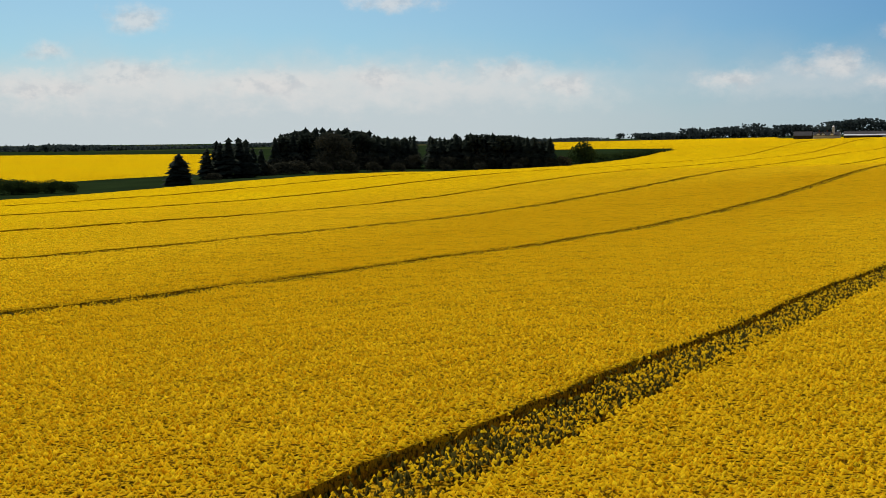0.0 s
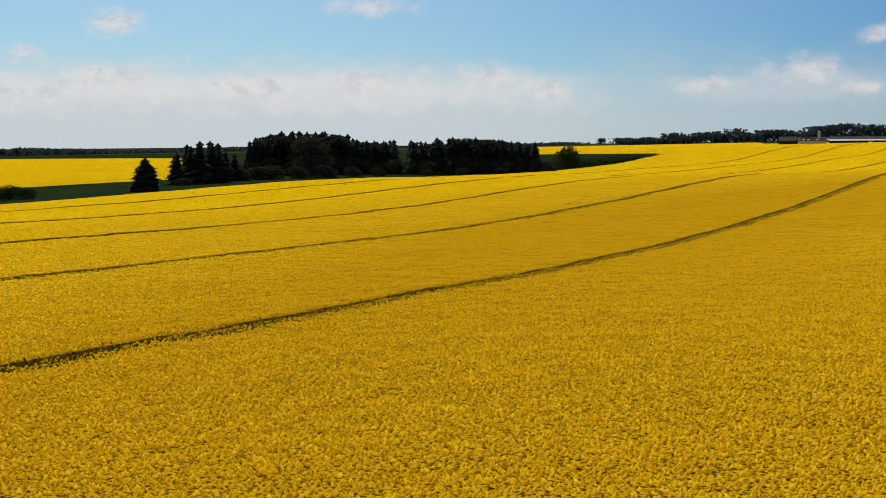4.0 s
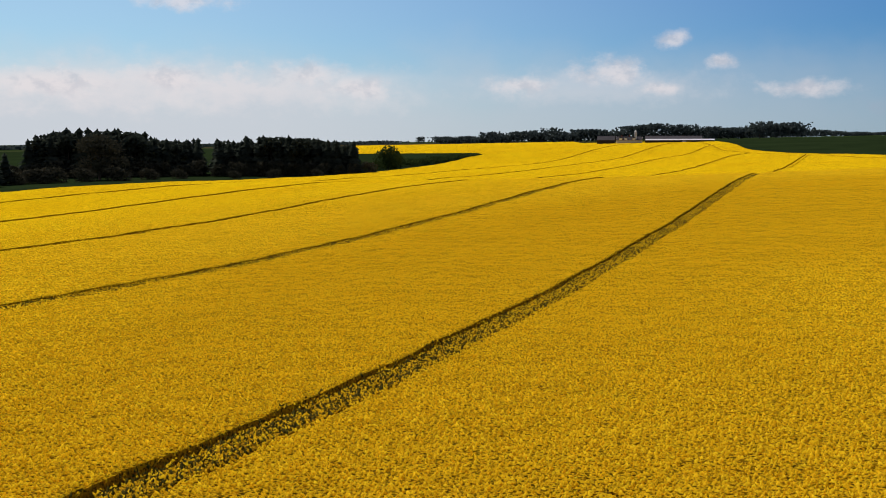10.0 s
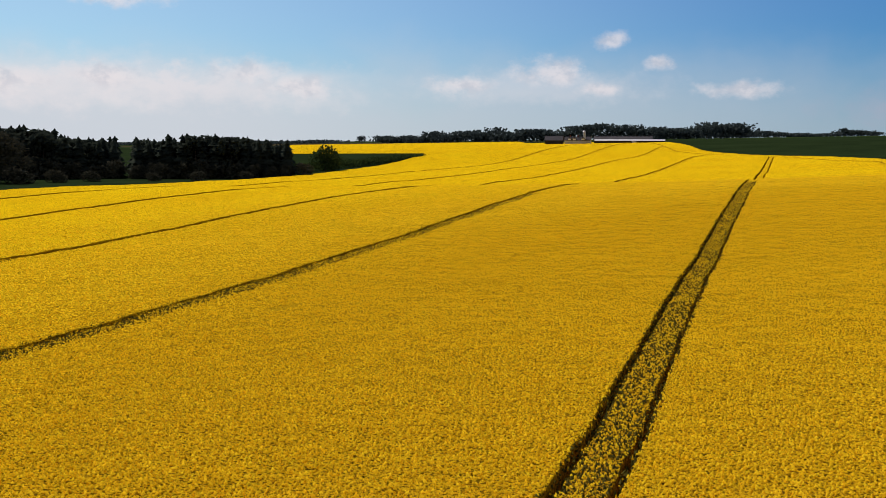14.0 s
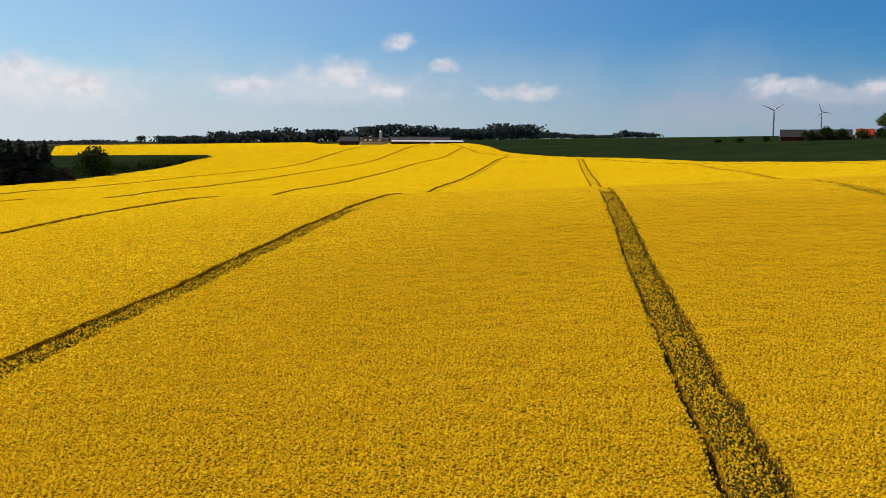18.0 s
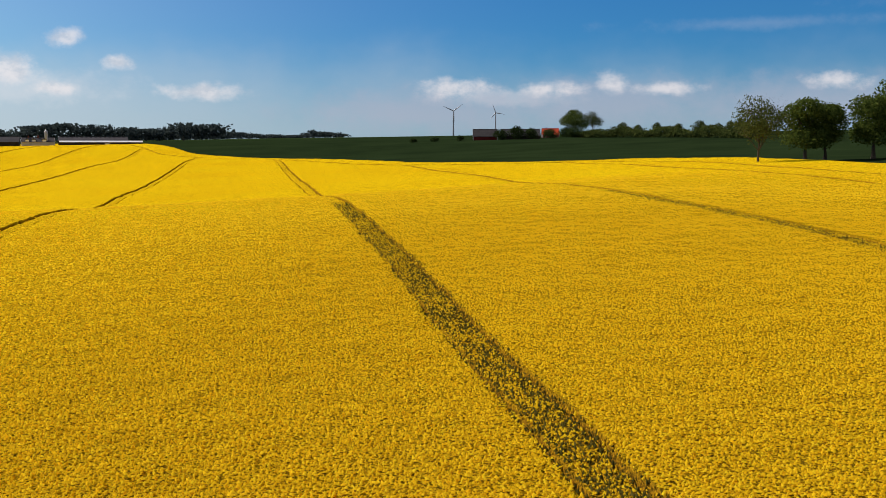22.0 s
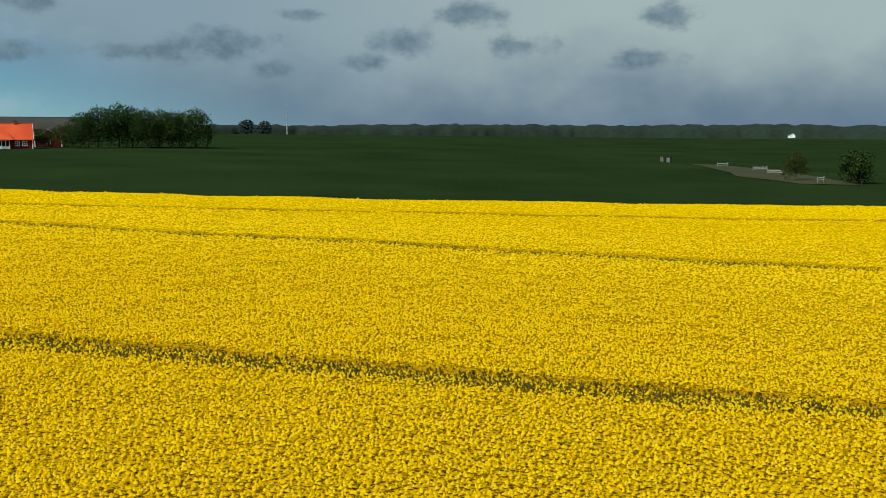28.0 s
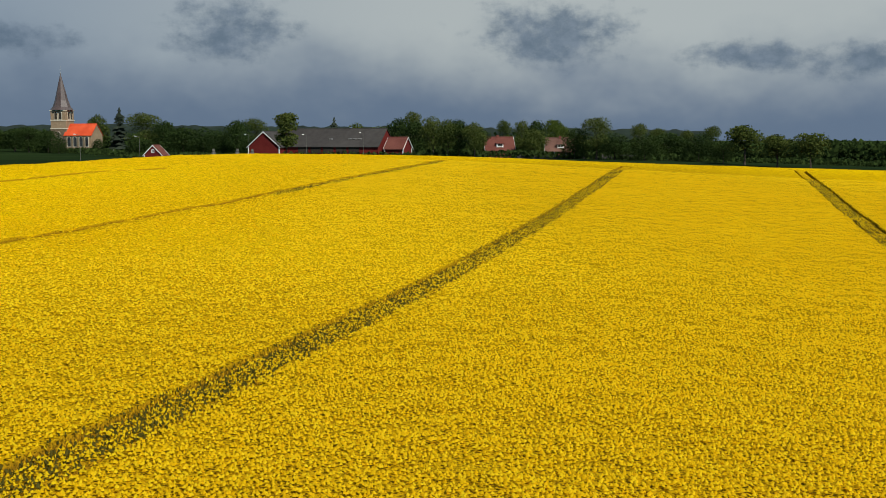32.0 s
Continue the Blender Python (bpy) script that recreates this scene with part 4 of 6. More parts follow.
ridge_forest()
band("tree_row", [(560, 520, 0.9), (585, 545, 1.0), (605, 585, 0.85), (622, 625, 0.9), (630, 655, 0.7), (665, 690, 0.7)], 8.5, 9, 14000, 0.55, "leaf_lime", "row of small trees along a lane beyond the wheat", "tree row", 76)
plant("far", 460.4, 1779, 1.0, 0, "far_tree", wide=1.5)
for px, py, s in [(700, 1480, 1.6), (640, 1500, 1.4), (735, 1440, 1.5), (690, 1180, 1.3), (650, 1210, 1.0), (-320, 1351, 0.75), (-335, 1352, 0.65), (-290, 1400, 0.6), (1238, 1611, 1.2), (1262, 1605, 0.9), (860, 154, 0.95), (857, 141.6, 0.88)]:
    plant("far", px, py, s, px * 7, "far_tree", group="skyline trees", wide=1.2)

# East: the old tree by the red barn, the lane of trees, the avenue of oaks.
plant("oak0", 674, 698, 1.12, 40, "large_tree", "big old spreading tree beside a red-roofed house", wide=1.25)
plant("bare", 686, 692, 1.25, 80, "bare_tree", "bare-branched tree behind a dense crown", wide=1.1)
for px, py, s, w in [(588, 695, 1.1, 1.1), (595, 688, 1.4, 1.0), (602, 682, 1.15, 1.0), (570, 712, 0.6, 1.2), (558, 722, 0.5, 1.6), (548, 730, 0.45, 1.6), (614, 676, 1.0, 1.3), (630, 668, 1.0, 1.4), (644, 684, 1.1, 1.3)]:
    plant("bush", px, py, s, px * 3, "garden_shrub", "dark shrub round the farm buildings", "barn shrubs", wide=w)
for px, py, s in [(640, 640, 0.85), (634, 626, 0.7), (628, 610, 0.8), (620, 592, 0.72), (612, 575, 0.86), (604, 560, 0.7), (596, 549, 0.8), (588, 540, 0.9), (578, 530, 0.8), (566, 518, 0.82)]:
    plant("lime", px, py, s * 0.8, px * 5, "lane_tree", "small round tree on the far lane", "lane trees")
plant("bare", 295.8, 399.3, 1.04, 10, "bare_tree")
for key, px, py, s, w in [("oak1", 319, 399, 0.84, 1.0), ("oak2", 325, 397, 0.8, 0.9), ("oak2", 332, 389, 0.88, 1.05), ("oak0", 339.7, 383, 1.06, 1.05), ("oak1", 346.5, 374.4, 1.03, 1.1), ("open", 352, 369, 0.72, 0.8), ("oak0", 371, 362, 1.12, 1.08), ("open", 362, 366, 0.75, 0.8), ("oak1", 384, 357, 1.0, 1.1), ("oak2", 398, 352, 1.0, 1.2), ("oak1", 410, 350, 0.9, 1.1)]:
    plant(key, px, py, s * 1.03, px * 11, "avenue_tree", group="avenue", wide=w * 1.12)
plant("slim", 433.3, 344.6, 1.02, 0, "poplar_tree", wide=1.1)
plant("copper", 424, 346, 1.0, 0, "copper_tree")
for px, py, s in [(438, 346, 0.8), (430, 350, 0.9), (446, 349, 0.5), (466, 318, 0.9), (463, 325, 0.45), (456, 330, 0.3), (464, 312, 1.1)]:
    plant("brush" if px > 460 else "bush", px, py, s, px * 13, "garden_shrub", "shrub in the farmhouse garden", "farm garden shrubs")
for i, (px, py, s) in enumerate([(459.6, 308, 0.85), (459.1, 303, 1.0), (461.9, 296.4, 1.08), (457, 289, 0.95), (456, 281.4, 0.9), (454.5, 274.5, 0.98), (466, 292, 1.0), (464, 284, 0.95), (463, 278, 0.9)]):
    plant("thicket", px, py, s, i * 50, "thicket_tree", group="thicket", wide=0.95)
# South-east: the paddock trees and the tall trees behind the red house.
plant("brush", 280.2, 200, 0.85, 0, "young_tree", "small brownish tree by the paddock", wide=0.7)
plant("bush", 266.9, 198.6, 1.0, 0, "young_tree", "small dark tree on the paddock's edge", wide=0.85)
HOUSE_TREES = [("open", 256.9, 190.0, 1.04, 0.8), ("open", 254.0, 184.1, 1.06, 0.8), ("open", 258.7, 181.8, 0.95, 0.7), ("lime", 241.3, 183.8, 1.19, 0.8), ("open", 240.5, 178.7, 0.94, 0.8), ("open", 246.8, 182.3, 0.9, 0.7), ("bare", 235.8, 173.7, 1.08, 0.75), ("open", 239.3, 174.5, 0.82, 0.7), ("brush", 249.5, 198.1, 1.54, 1.0), ("brush", 256.1, 196.4, 1.21, 0.8), ("thicket", 249.0, 188.9, 0.61, 1.0), ("bush", 244.6, 187.3, 1.01, 1.0), ("thicket", 240.4, 187.1, 0.56, 1.0), ("bush", 238.8, 182.6, 1.11, 1.0), ("brush", 235.5, 177.8, 1.17, 0.9), ("brush", 234.5, 172.4, 0.95, 0.9), ("bush", 250.5, 202.0, 0.68, 1.3), ("bush", 245.8, 198.5, 0.67, 1.3), ("thicket", 246.5, 185.5, 0.8, 1.1), ("thicket", 252.0, 187.0, 0.75, 1.0), ("thicket", 242.5, 180.5, 0.75, 1.0)]
for key, px, py, s, w in HOUSE_TREES:
    plant(key, px, py, s, px * 19, "garden_tree", "tall garden tree behind the red house" if s * KINDS[key][4] > 9 else "olive-green garden shrub by the red house", "house trees", wide=w)
# South: the village.
# Village trees: kind, x, y, size, breadth.
CHURCH_TREES = [("wood", 199, -208, 1.92, 1.05), ("wood", 179, -209, 1.73, 0.86), ("wood", 191, -224, 1.15, 1.41), ("wood", 169, -195, 0.83, 1.87), ("wood", 158, -185, 0.79, 1.76), ("wood", 152, -165, 0.86, 1.24), ("wood", 144, -155, 0.73, 1.17), ("thicket", 140, -135, 0.54, 1.15), ("thicket", 124, -134, 0.52, 0.99), ("lime", 118, -224, 1.41, 0.76), ("spruce", 109, -204, 1.06, 1.12), ("open", 106, -113, 1.19, 1.44), ("wood", 100, -102, 1.04, 0.91), ("wood", 95, -81, 0.85, 1.43), ("thicket", 89, -70, 0.91, 1.26), ("thicket", 86, -50, 0.83, 1.19), ("thicket", 113, -63, 0.57, 1.90)]
BARN_TREES = [("wood", 82, -39, 1.01, 0.77), ("open", 73, -47, 1.00, 1.05), ("slim", 90, 72, 0.77, 1.41), ("thicket", 88, 11, 0.58, 1.15), ("spruce", 36, -69, 0.78, 1.05), ("lime", 27, -66, 1.05, 0.85), ("lime", 19, -64, 0.96, 1.24), ("wood", 18, -42, 1.15, 0.74), ("open", 12, -40, 1.23, 0.68), ("wood", 40, 35, 0.84, 1.00), ("lime", 42, 55, 0.90, 0.83), ("lime", 44, 71, 0.79, 0.93), ("wood", 41, 72, 0.78, 0.78), ("lime", 39, 78, 0.73, 0.87), ("wood", 29, 61, 0.61, 0.85), ("open", 12, 41, 0.82, 0.68), ("open", 5, 39, 0.83, 0.68)]
LANE_TREES = [("wood", 1, 41, 0.90, 0.64), ("oak1", 0, 53, 0.77, 0.89), ("lime", 18, 72, 0.63, 1.32), ("thicket", 10, 82, 0.70, 1.04), ("open", 7, 89, 0.79, 1.19), ("thicket", 3, 92, 0.60, 1.54), ("open", -27, 58, 0.78, 0.78), ("open", -29, 65, 0.67, 0.96), ("wood", -24, 79, 0.60, 1.61), ("open", -37, 70, 0.64, 0.75), ("thicket", -19, 100, 0.62, 1.42), ("open", -43, 74, 0.73, 0.88), ("thicket", -4, 96, 0.57, 1.51), ("avenue", -16, 123, 0.82, 1.17), ("avenue", -17, 134, 0.65, 1.23), ("avenue", -20, 142, 0.70, 1.18), ("thicket", -18, 112, 0.49, 1.25)]
for key, px, py, s, w in CHURCH_TREES + BARN_TREES + LANE_TREES:
    plant(key, px, py, s, px * 23, "village_tree", "" if key in ("spruce", "slim", "avenue") else "leafy tree at the edge of the village", "village trees", wide=w)
band("village_hedge", [(150, -180, 0.8), (120, -120, 1.0), (110, -20, 0.9), (95, 20, 0.8), (60, 55, 0.5), (30, 72, 0.8), (-10, 82, 0.8), (-40, 96, 0.7), (-70, 125, 0.8)], 3.2, 12, 12000, 0.5, "leaf_dark", "dark shrubs and hedges in front of the village", "hedge", 77)
band("village_wood", [(190, -290, 1.0), (120, -260, 0.9), (60, -160, 0.9), (20, -80, 0.9), (-30, -20, 0.9), (-70, 20, 0.7), (-120, 60, 0.75), (-190, 120, 0.8)], 12.5, 24, 30000, 0.8, "leaf_dark", "dense trees behind the village houses", "wood", 78)


# ---- buildings ----
def window(house, x, z, w, h, side="front", depth=0.0, bars=(1, 1), trim="white_paint", y=0.0, length=0.0):
    """A window set on a wall: casing with glazing bars, pane and sill. side: front faces -y, left faces -x, right +x."""
    turn, at = {"front": (0, (x, y, z)), "left": (-90, (y, x, z)), "right": (90, (y, x, z))}[side]
    win = part("window_frame", frame_mesh(w, h, bars), trim, house)
    win.matrix_basis = pose(*at, 0, 0, turn)
    pane = part("pane", box(bmesh.new(), (0, 0.01, 0), (w, 0.04, h)), "glass", win)
    sill = part("sill", box(bmesh.new(), (0, -0.07, -h / 2 - 0.1), (w + 0.3, 0.14, 0.05)), trim, win)
    return win


def frame_mesh(w, h, bars):
    bm = bmesh.new()
    for sx in (-1, 1):
        box(bm, (sx * (w / 2 + 0.05), -0.05, 0), (0.13, 0.08, h + 0.24))
    for sz in (-1, 1):
        box(bm, (0, -0.052, sz * (h / 2 + 0.05)), (w, 0.08, 0.13))
    for i in range(bars[0]):
        box(bm, ((i + 1) * w / (bars[0] + 1) - w / 2, -0.03, 0), (0.07, 0.06, h))
    for i in range(bars[1]):
        box(bm, (0, -0.032, (i + 1) * h / (bars[1] + 1) - h / 2), (w, 0.05, 0.05))
    return bm


def shell(name, x, y, turn, length, width, eave, ridge, wall, roof, label, category="house", trim="white_paint", over=0.45, foot=0.0, group="", chimney=(), base=None):
    """A gabled building with its ridge along x: front wall at y = 0, gables at x = 0 and x = length."""
    house = thing(name, (x, y, ground_z(x, y) + foot), turn, label, category, group)
    bm = bmesh.new()
    end = [(0, -0.8), (width, -0.8), (width, eave), (width / 2, ridge - 0.12), (0, eave)]
    a = [bm.verts.new((0, v, z)) for v, z in end]
    b = [bm.verts.new((length, v, z)) for v, z in end]
    bm.faces.new(a)
    bm.faces.new(b[::-1])
    for i in range(5):
        bm.faces.new((a[i], b[i], b[(i + 1) % 5], a[(i + 1) % 5]))
    bmesh.ops.recalc_face_normals(bm, faces=bm.faces)
    part("wall", bm, wall, house)
    rise = (ridge - eave) / (width / 2)
    for sign in (-1, 1):
        bm = bmesh.new()
        v0, z0 = width / 2 + sign * (width / 2 + over), eave - over * rise
        lift = 0.16
        low, mid = (v0, z0), (width / 2, ridge)
        ring = [low, mid, (mid[0], mid[1] + lift), (low[0], low[1] + lift)]
        p = [bm.verts.new((-over * 0.7, v, z)) for v, z in ring]
        q = [bm.verts.new((length + over * 0.7, v, z)) for v, z in ring]
        bm.faces.new(p)
        bm.faces.new(q[::-1])
        for i in range(4):
            bm.faces.new((p[i], q[i], q[(i + 1) % 4], p[(i + 1) % 4]))
        bmesh.ops.recalc_face_normals(bm, faces=bm.faces)
        part("roof_slope", bm, roof, house)
    ridge_bm = rod(bmesh.new(), (-over * 0.7, width / 2, ridge + 0.16), (length + over * 0.7, width / 2, ridge + 0.16), 0.14, 0.14, 6)
    part("ridge_cap", ridge_bm, roof, house)
    if trim:
        for gx in (-over * 0.7 - 0.04, length + over * 0.7 + 0.04):
            for sign in (-1, 1):
                bm = bmesh.new()
                v0, z0 = width / 2 + sign * (width / 2 + over + 0.02), eave - over * rise
                ring = [(v0, z0 - 0.06), (width / 2, ridge - 0.06), (width / 2, ridge + 0.2), (v0, z0 + 0.2)]
                p = [bm.verts.new((gx - 0.03, v, z)) for v, z in ring]
                q = [bm.verts.new((gx + 0.03, v, z)) for v, z in ring]
                bm.faces.new(p)
                bm.faces.new(q[::-1])
                for i in range(4):
                    bm.faces.new((p[i], q[i], q[(i + 1) % 4], p[(i + 1) % 4]))
                bmesh.ops.recalc_face_normals(bm, faces=bm.faces)
                part("bargeboard", bm, trim, house, "white-painted gable board")
        for cx in (0, length):
            for cy in (0, width):
                part("corner_board", box(bmesh.new(), (cx, cy, eave / 2 - 0.1), (0.24, 0.24, eave)), trim, house)
    for cx, top in chimney:
        bm = box(bmesh.new(), (cx, width / 2, ridge + top / 2 - 0.3), (0.7, 0.7, top + 0.6), bevel=0.03)
        stack = part("chimney", bm, "red_brick", house)
        part("chimney_cap", box(bmesh.new(), (cx, width / 2, ridge + top + 0.05), (0.85, 0.85, 0.1)), "slate", stack)
    if base:
        part("plinth", box(bmesh.new(), (length / 2, width / 2, 0.0), (length + 0.08, width + 0.08, 0.5)), base, house)
    return house


def battens(house, length, eave, step, mat, y=-0.02, x0=0.0):
    """Upright cover boards along the front."""
    bm = bmesh.new()
    n = int(length / step)
    for i in range(n):
        box(bm, (x0 + (i + 0.5) * step, y, eave / 2 - 0.3), (0.06, 0.05, eave + 0.3))
    return part("cover_boards", bm, mat, house)


def red_house():
    length, width, eave, ridge = 17.2, 7.5, 3.0, 6.15
    h = shell("red_house", 218.8, 203.9, 247, length, width, eave, ridge, "red_boards", "brown_tiles",
              "red wooden farmhouse with white trim and a brown tiled roof", chimney=((0.9, 0.7),), base="gravel")
    battens(h, length, eave, 0.6, "red_boards")
    for x in (1.9, 6.0, 11.6, 14.2):
        window(h, x, 1.75, 1.05, 1.25, bars=(1, 2), y=-0.03)
    for x in (2.2, 5.0):
        window(h, x, 1.75, 1.05, 1.25, "left", bars=(1, 2), y=-0.03)
    for x in (2.4, 5.2):
        window(h, x, 1.75, 1.05, 1.25, "right", bars=(1, 2), y=length + 0.03)
    # Dormer with its own gable over the entrance.
    d = part("dormer", box(bmesh.new(), (9.1, 1.55, 3.9), (2.9, 3.1, 2.1)), "red_boards", h, "gabled red dormer")
    bm = bmesh.new()
    prism(bm, [(7.65, 4.9), (10.55, 4.9), (9.1, 6.05)], -0.01, 3.6)
    part("dormer_gable", bm, "red_boards", d)
    for sign in (-1, 1):
        bm = bmesh.new()
        prism(bm, [(9.1, 6.08), (9.1, 6.24), (9.1 + sign * 1.95, 4.76), (9.1 + sign * 1.95, 4.6)], -0.35, 3.7)
        part("dormer_roof", bm, "brown_tiles", d)
        bm = bmesh.new()
        prism(bm, [(9.1, 6.05), (9.1, 6.3), (9.1 + sign * 1.98, 4.8), (9.1 + sign * 1.98, 4.55)], -0.43, -0.36)
        part("dormer_board", bm, "white_paint", d)
        part("dormer_corner", box(bmesh.new(), (9.1 + sign * 1.42, -0.03, 3.9), (0.16, 0.1, 2.0)), "white_paint", d)
    window(h, 9.1, 4.35, 1.7, 1.0, bars=(2, 1), y=-0.03)
    # Porch: white posts, rail and a small gabled roof.
    porch = part("porch_floor", box(bmesh.new(), (9.6, -0.9, 0.15), (2.6, 1.7, 0.3)), "gravel", h)
    for sx in (-1, 1):
        part("porch_post", box(bmesh.new(), (9.6 + sx * 1.15, -1.6, 1.35), (0.14, 0.14, 2.2)), "white_paint", porch)
        part("porch_rail", box(bmesh.new(), (9.6 + sx * 1.15, -0.85, 0.85), (0.06, 1.4, 0.9)), "white_paint", porch)
        bm = bmesh.new()
        prism(bm, [(9.6, 3.3), (9.6, 3.42), (9.6 + sx * 1.6, 2.46), (9.6 + sx * 1.6, 2.34)], -1.95, 0.0)
        part("porch_roof", bm, "brown_tiles", porch)
        bm = bmesh.new()
        prism(bm, [(9.6, 3.26), (9.6, 3.48), (9.6 + sx * 1.64, 2.5), (9.6 + sx * 1.64, 2.28)], -2.02, -1.96)
        part("porch_board", bm, "white_paint", porch)
    door = part("door", box(bmesh.new(), (9.6, -0.04, 1.25), (1.0, 0.08, 2.05)), "dark_wood", h)
    part("door_casing", box(bmesh.new(), (9.6, -0.02, 1.3), (1.3, 0.06, 2.3)), "white_paint", h)
    part("downpipe", rod(bmesh.new(), (length - 0.3, -0.1, 0.0), (length - 0.3, -0.1, 2.9), 0.05, 0.05, 6), "white_paint", h)
    part("gutter", rod(bmesh.new(), (-0.3, -0.55, 2.72), (length + 0.3, -0.55, 2.72), 0.07, 0.07, 6), "galvanised", h)
    mast = rod(bmesh.new(), (0.4, 5.2, 4.6), (0.4, 5.2, 8.0), 0.03, 0.02, 5)
    for i in range(5):
        box(mast, (0.4, 5.2, 7.1 + i * 0.18), (0.9 - i * 0.1, 0.02, 0.02))
    part("aerial", mast, "galvanised", h)
    # Lower wing behind the gable.
    w = shell("house_wing", 226.3, 204.0, 247, 3.6, 5.4, 2.5, 4.9, "red_boards", "dark_wood", "low red wing with a dark roof behind the farmhouse", trim=None)
    window(w, 1.5, 1.6, 0.9, 1.0, bars=(1, 1), y=-0.03)
    # Low shed beside the gable.
    s = thing("garden_shed", (229.2, 205.0, ground_z(229.2, 205)), 247, "low red shed with a lean-to roof and white trim", "shed")
    bm = bmesh.new()
    prism(bm, [(0, -0.6), (4.6, -0.6), (4.6, 2.75), (0, 2.2)], 0, 4.0)
    part("wall", bm, "red_boards", s)
    bm = bmesh.new()
    prism(bm, [(-0.4, 2.2), (5.0, 2.85), (5.0, 2.97), (-0.4, 2.32)], -0.4, 4.3)
    part("roof", bm, "slate", s)
    bm = bmesh.new()
    prism(bm, [(-0.4, 2.12), (5.0, 2.77), (5.0, 2.99), (-0.4, 2.34)], -0.47, -0.41)
    part("fascia", bm, "white_paint", s)
    for x in (0.0, 4.6):
        part("corner_board", box(bmesh.new(), (x, 0, 1.1), (0.2, 0.2, 2.2)), "white_paint", s)
    window(s, 2.6, 1.75, 1.0, 0.7, bars=(1, 0), y=-0.03)
    part("door", box(bmesh.new(), (0.9, -0.03, 1.0), (0.9, 0.06, 1.9)), "white_paint", s)
    # Open car shelter, dark inside, with a red sheet roof.
    c = thing("car_shelter", (235.0, 205.0, ground_z(235, 205)), 247, "open dark timber shelter with a faded red roof", "shelter")
    for x in (0, 2.6, 5.2):
        for yv in (0.0, 4.0):
            part("post", box(bmesh.new(), (x, yv, 1.1), (0.14, 0.14, 2.6)), "dark_wood", c)
    part("back_wall", box(bmesh.new(), (2.6, 4.0, 1.1), (5.2, 0.08, 2.4)), "dark_wood", c)
    bm = bmesh.new()
    prism(bm, [(-0.4, 2.3), (2.6, 3.0), (5.6, 2.3), (5.6, 2.42), (2.6, 3.12), (-0.4, 2.42)], -0.5, 4.4)
    part("roof", bm, "brown_tiles", c)
    ladder = thing("white_ladder", (231.4, 207.4, ground_z(231.4, 207.4)), 247, "white wooden step ladder by the shed", "ladder")
    for x in (0.0, 0.7):
        part("rail", rod(bmesh.new(), (x, 0.0, 0.0), (x, 0.35, 2.0), 0.05, 0.05, 5), "white_paint", ladder)
    for i in range(5):
        part("rung", box(bmesh.new(), (0.35, 0.06 + i * 0.065, 0.3 + i * 0.36), (0.7, 0.08, 0.06)), "white_paint", ladder)
    hedge = thing("box_hedge", (221.6, 207.6, ground_z(221.6, 207.6)), 337, "clipped dark hedge in front of the gable", "hedge")
    rng = np.random.default_rng(91)
    at = rng.uniform((-2.2, -0.5, 0), (2.2, 0.5, 1.0), (700, 3))
    face = rng.normal(size=(700, 2, 3)) * 0.12
    quad = np.stack([at - face[:, 0], at - face[:, 1], at + face[:, 0], at + face[:, 1]], 1)
    part("leaves", mesh_of("leaves", quad.reshape(-1, 3), np.arange(2800).reshape(-1, 4)), "leaf_dark", hedge)


def car(x, y, turn, paint, label):
    c = thing("parked_car", (x, y, ground_z(x, y)), turn, label, "car")
    bm = bmesh.new()
    prism(bm, [(-2.1, 0.35), (2.1, 0.35), (2.15, 0.75), (1.2, 0.92), (0.6, 1.42), (-1.2, 1.46), (-2.0, 0.95), (-2.15, 0.8)], -0.82, 0.82)
    bmesh.ops.bevel(bm, geom=list(bm.edges), offset=0.06, segments=2, affect="EDGES")
    part("body", bm, paint, c)
    bm = bmesh.new()
    prism(bm, [(1.05, 0.98), (0.55, 1.36), (-1.15, 1.4), (-1.8, 0.98)], -0.835, 0.835)
    part("windows", bm, "glass", c)
    for wx in (-1.35, 1.35):
        for wy in (-0.78, 0.78):
            wheel = part("wheel", rod(bmesh.new(), (wx, wy - 0.1, 0.32), (wx, wy + 0.1, 0.32), 0.32, 0.32, 14), "rubber", c)
            part("rim", rod(bmesh.new(), (wx, wy - 0.11, 0.32), (wx, wy + 0.11, 0.32), 0.19, 0.19, 10), "galvanised", wheel)
    for ly in (-0.6, 0.6):
        part("headlight", box(bmesh.new(), (2.12, ly, 0.68), (0.08, 0.3, 0.14), bevel=0.02), "glass", c)


red_house()
car(225.0, 207.4, 215, "car_red", "dark red car parked by the red house")


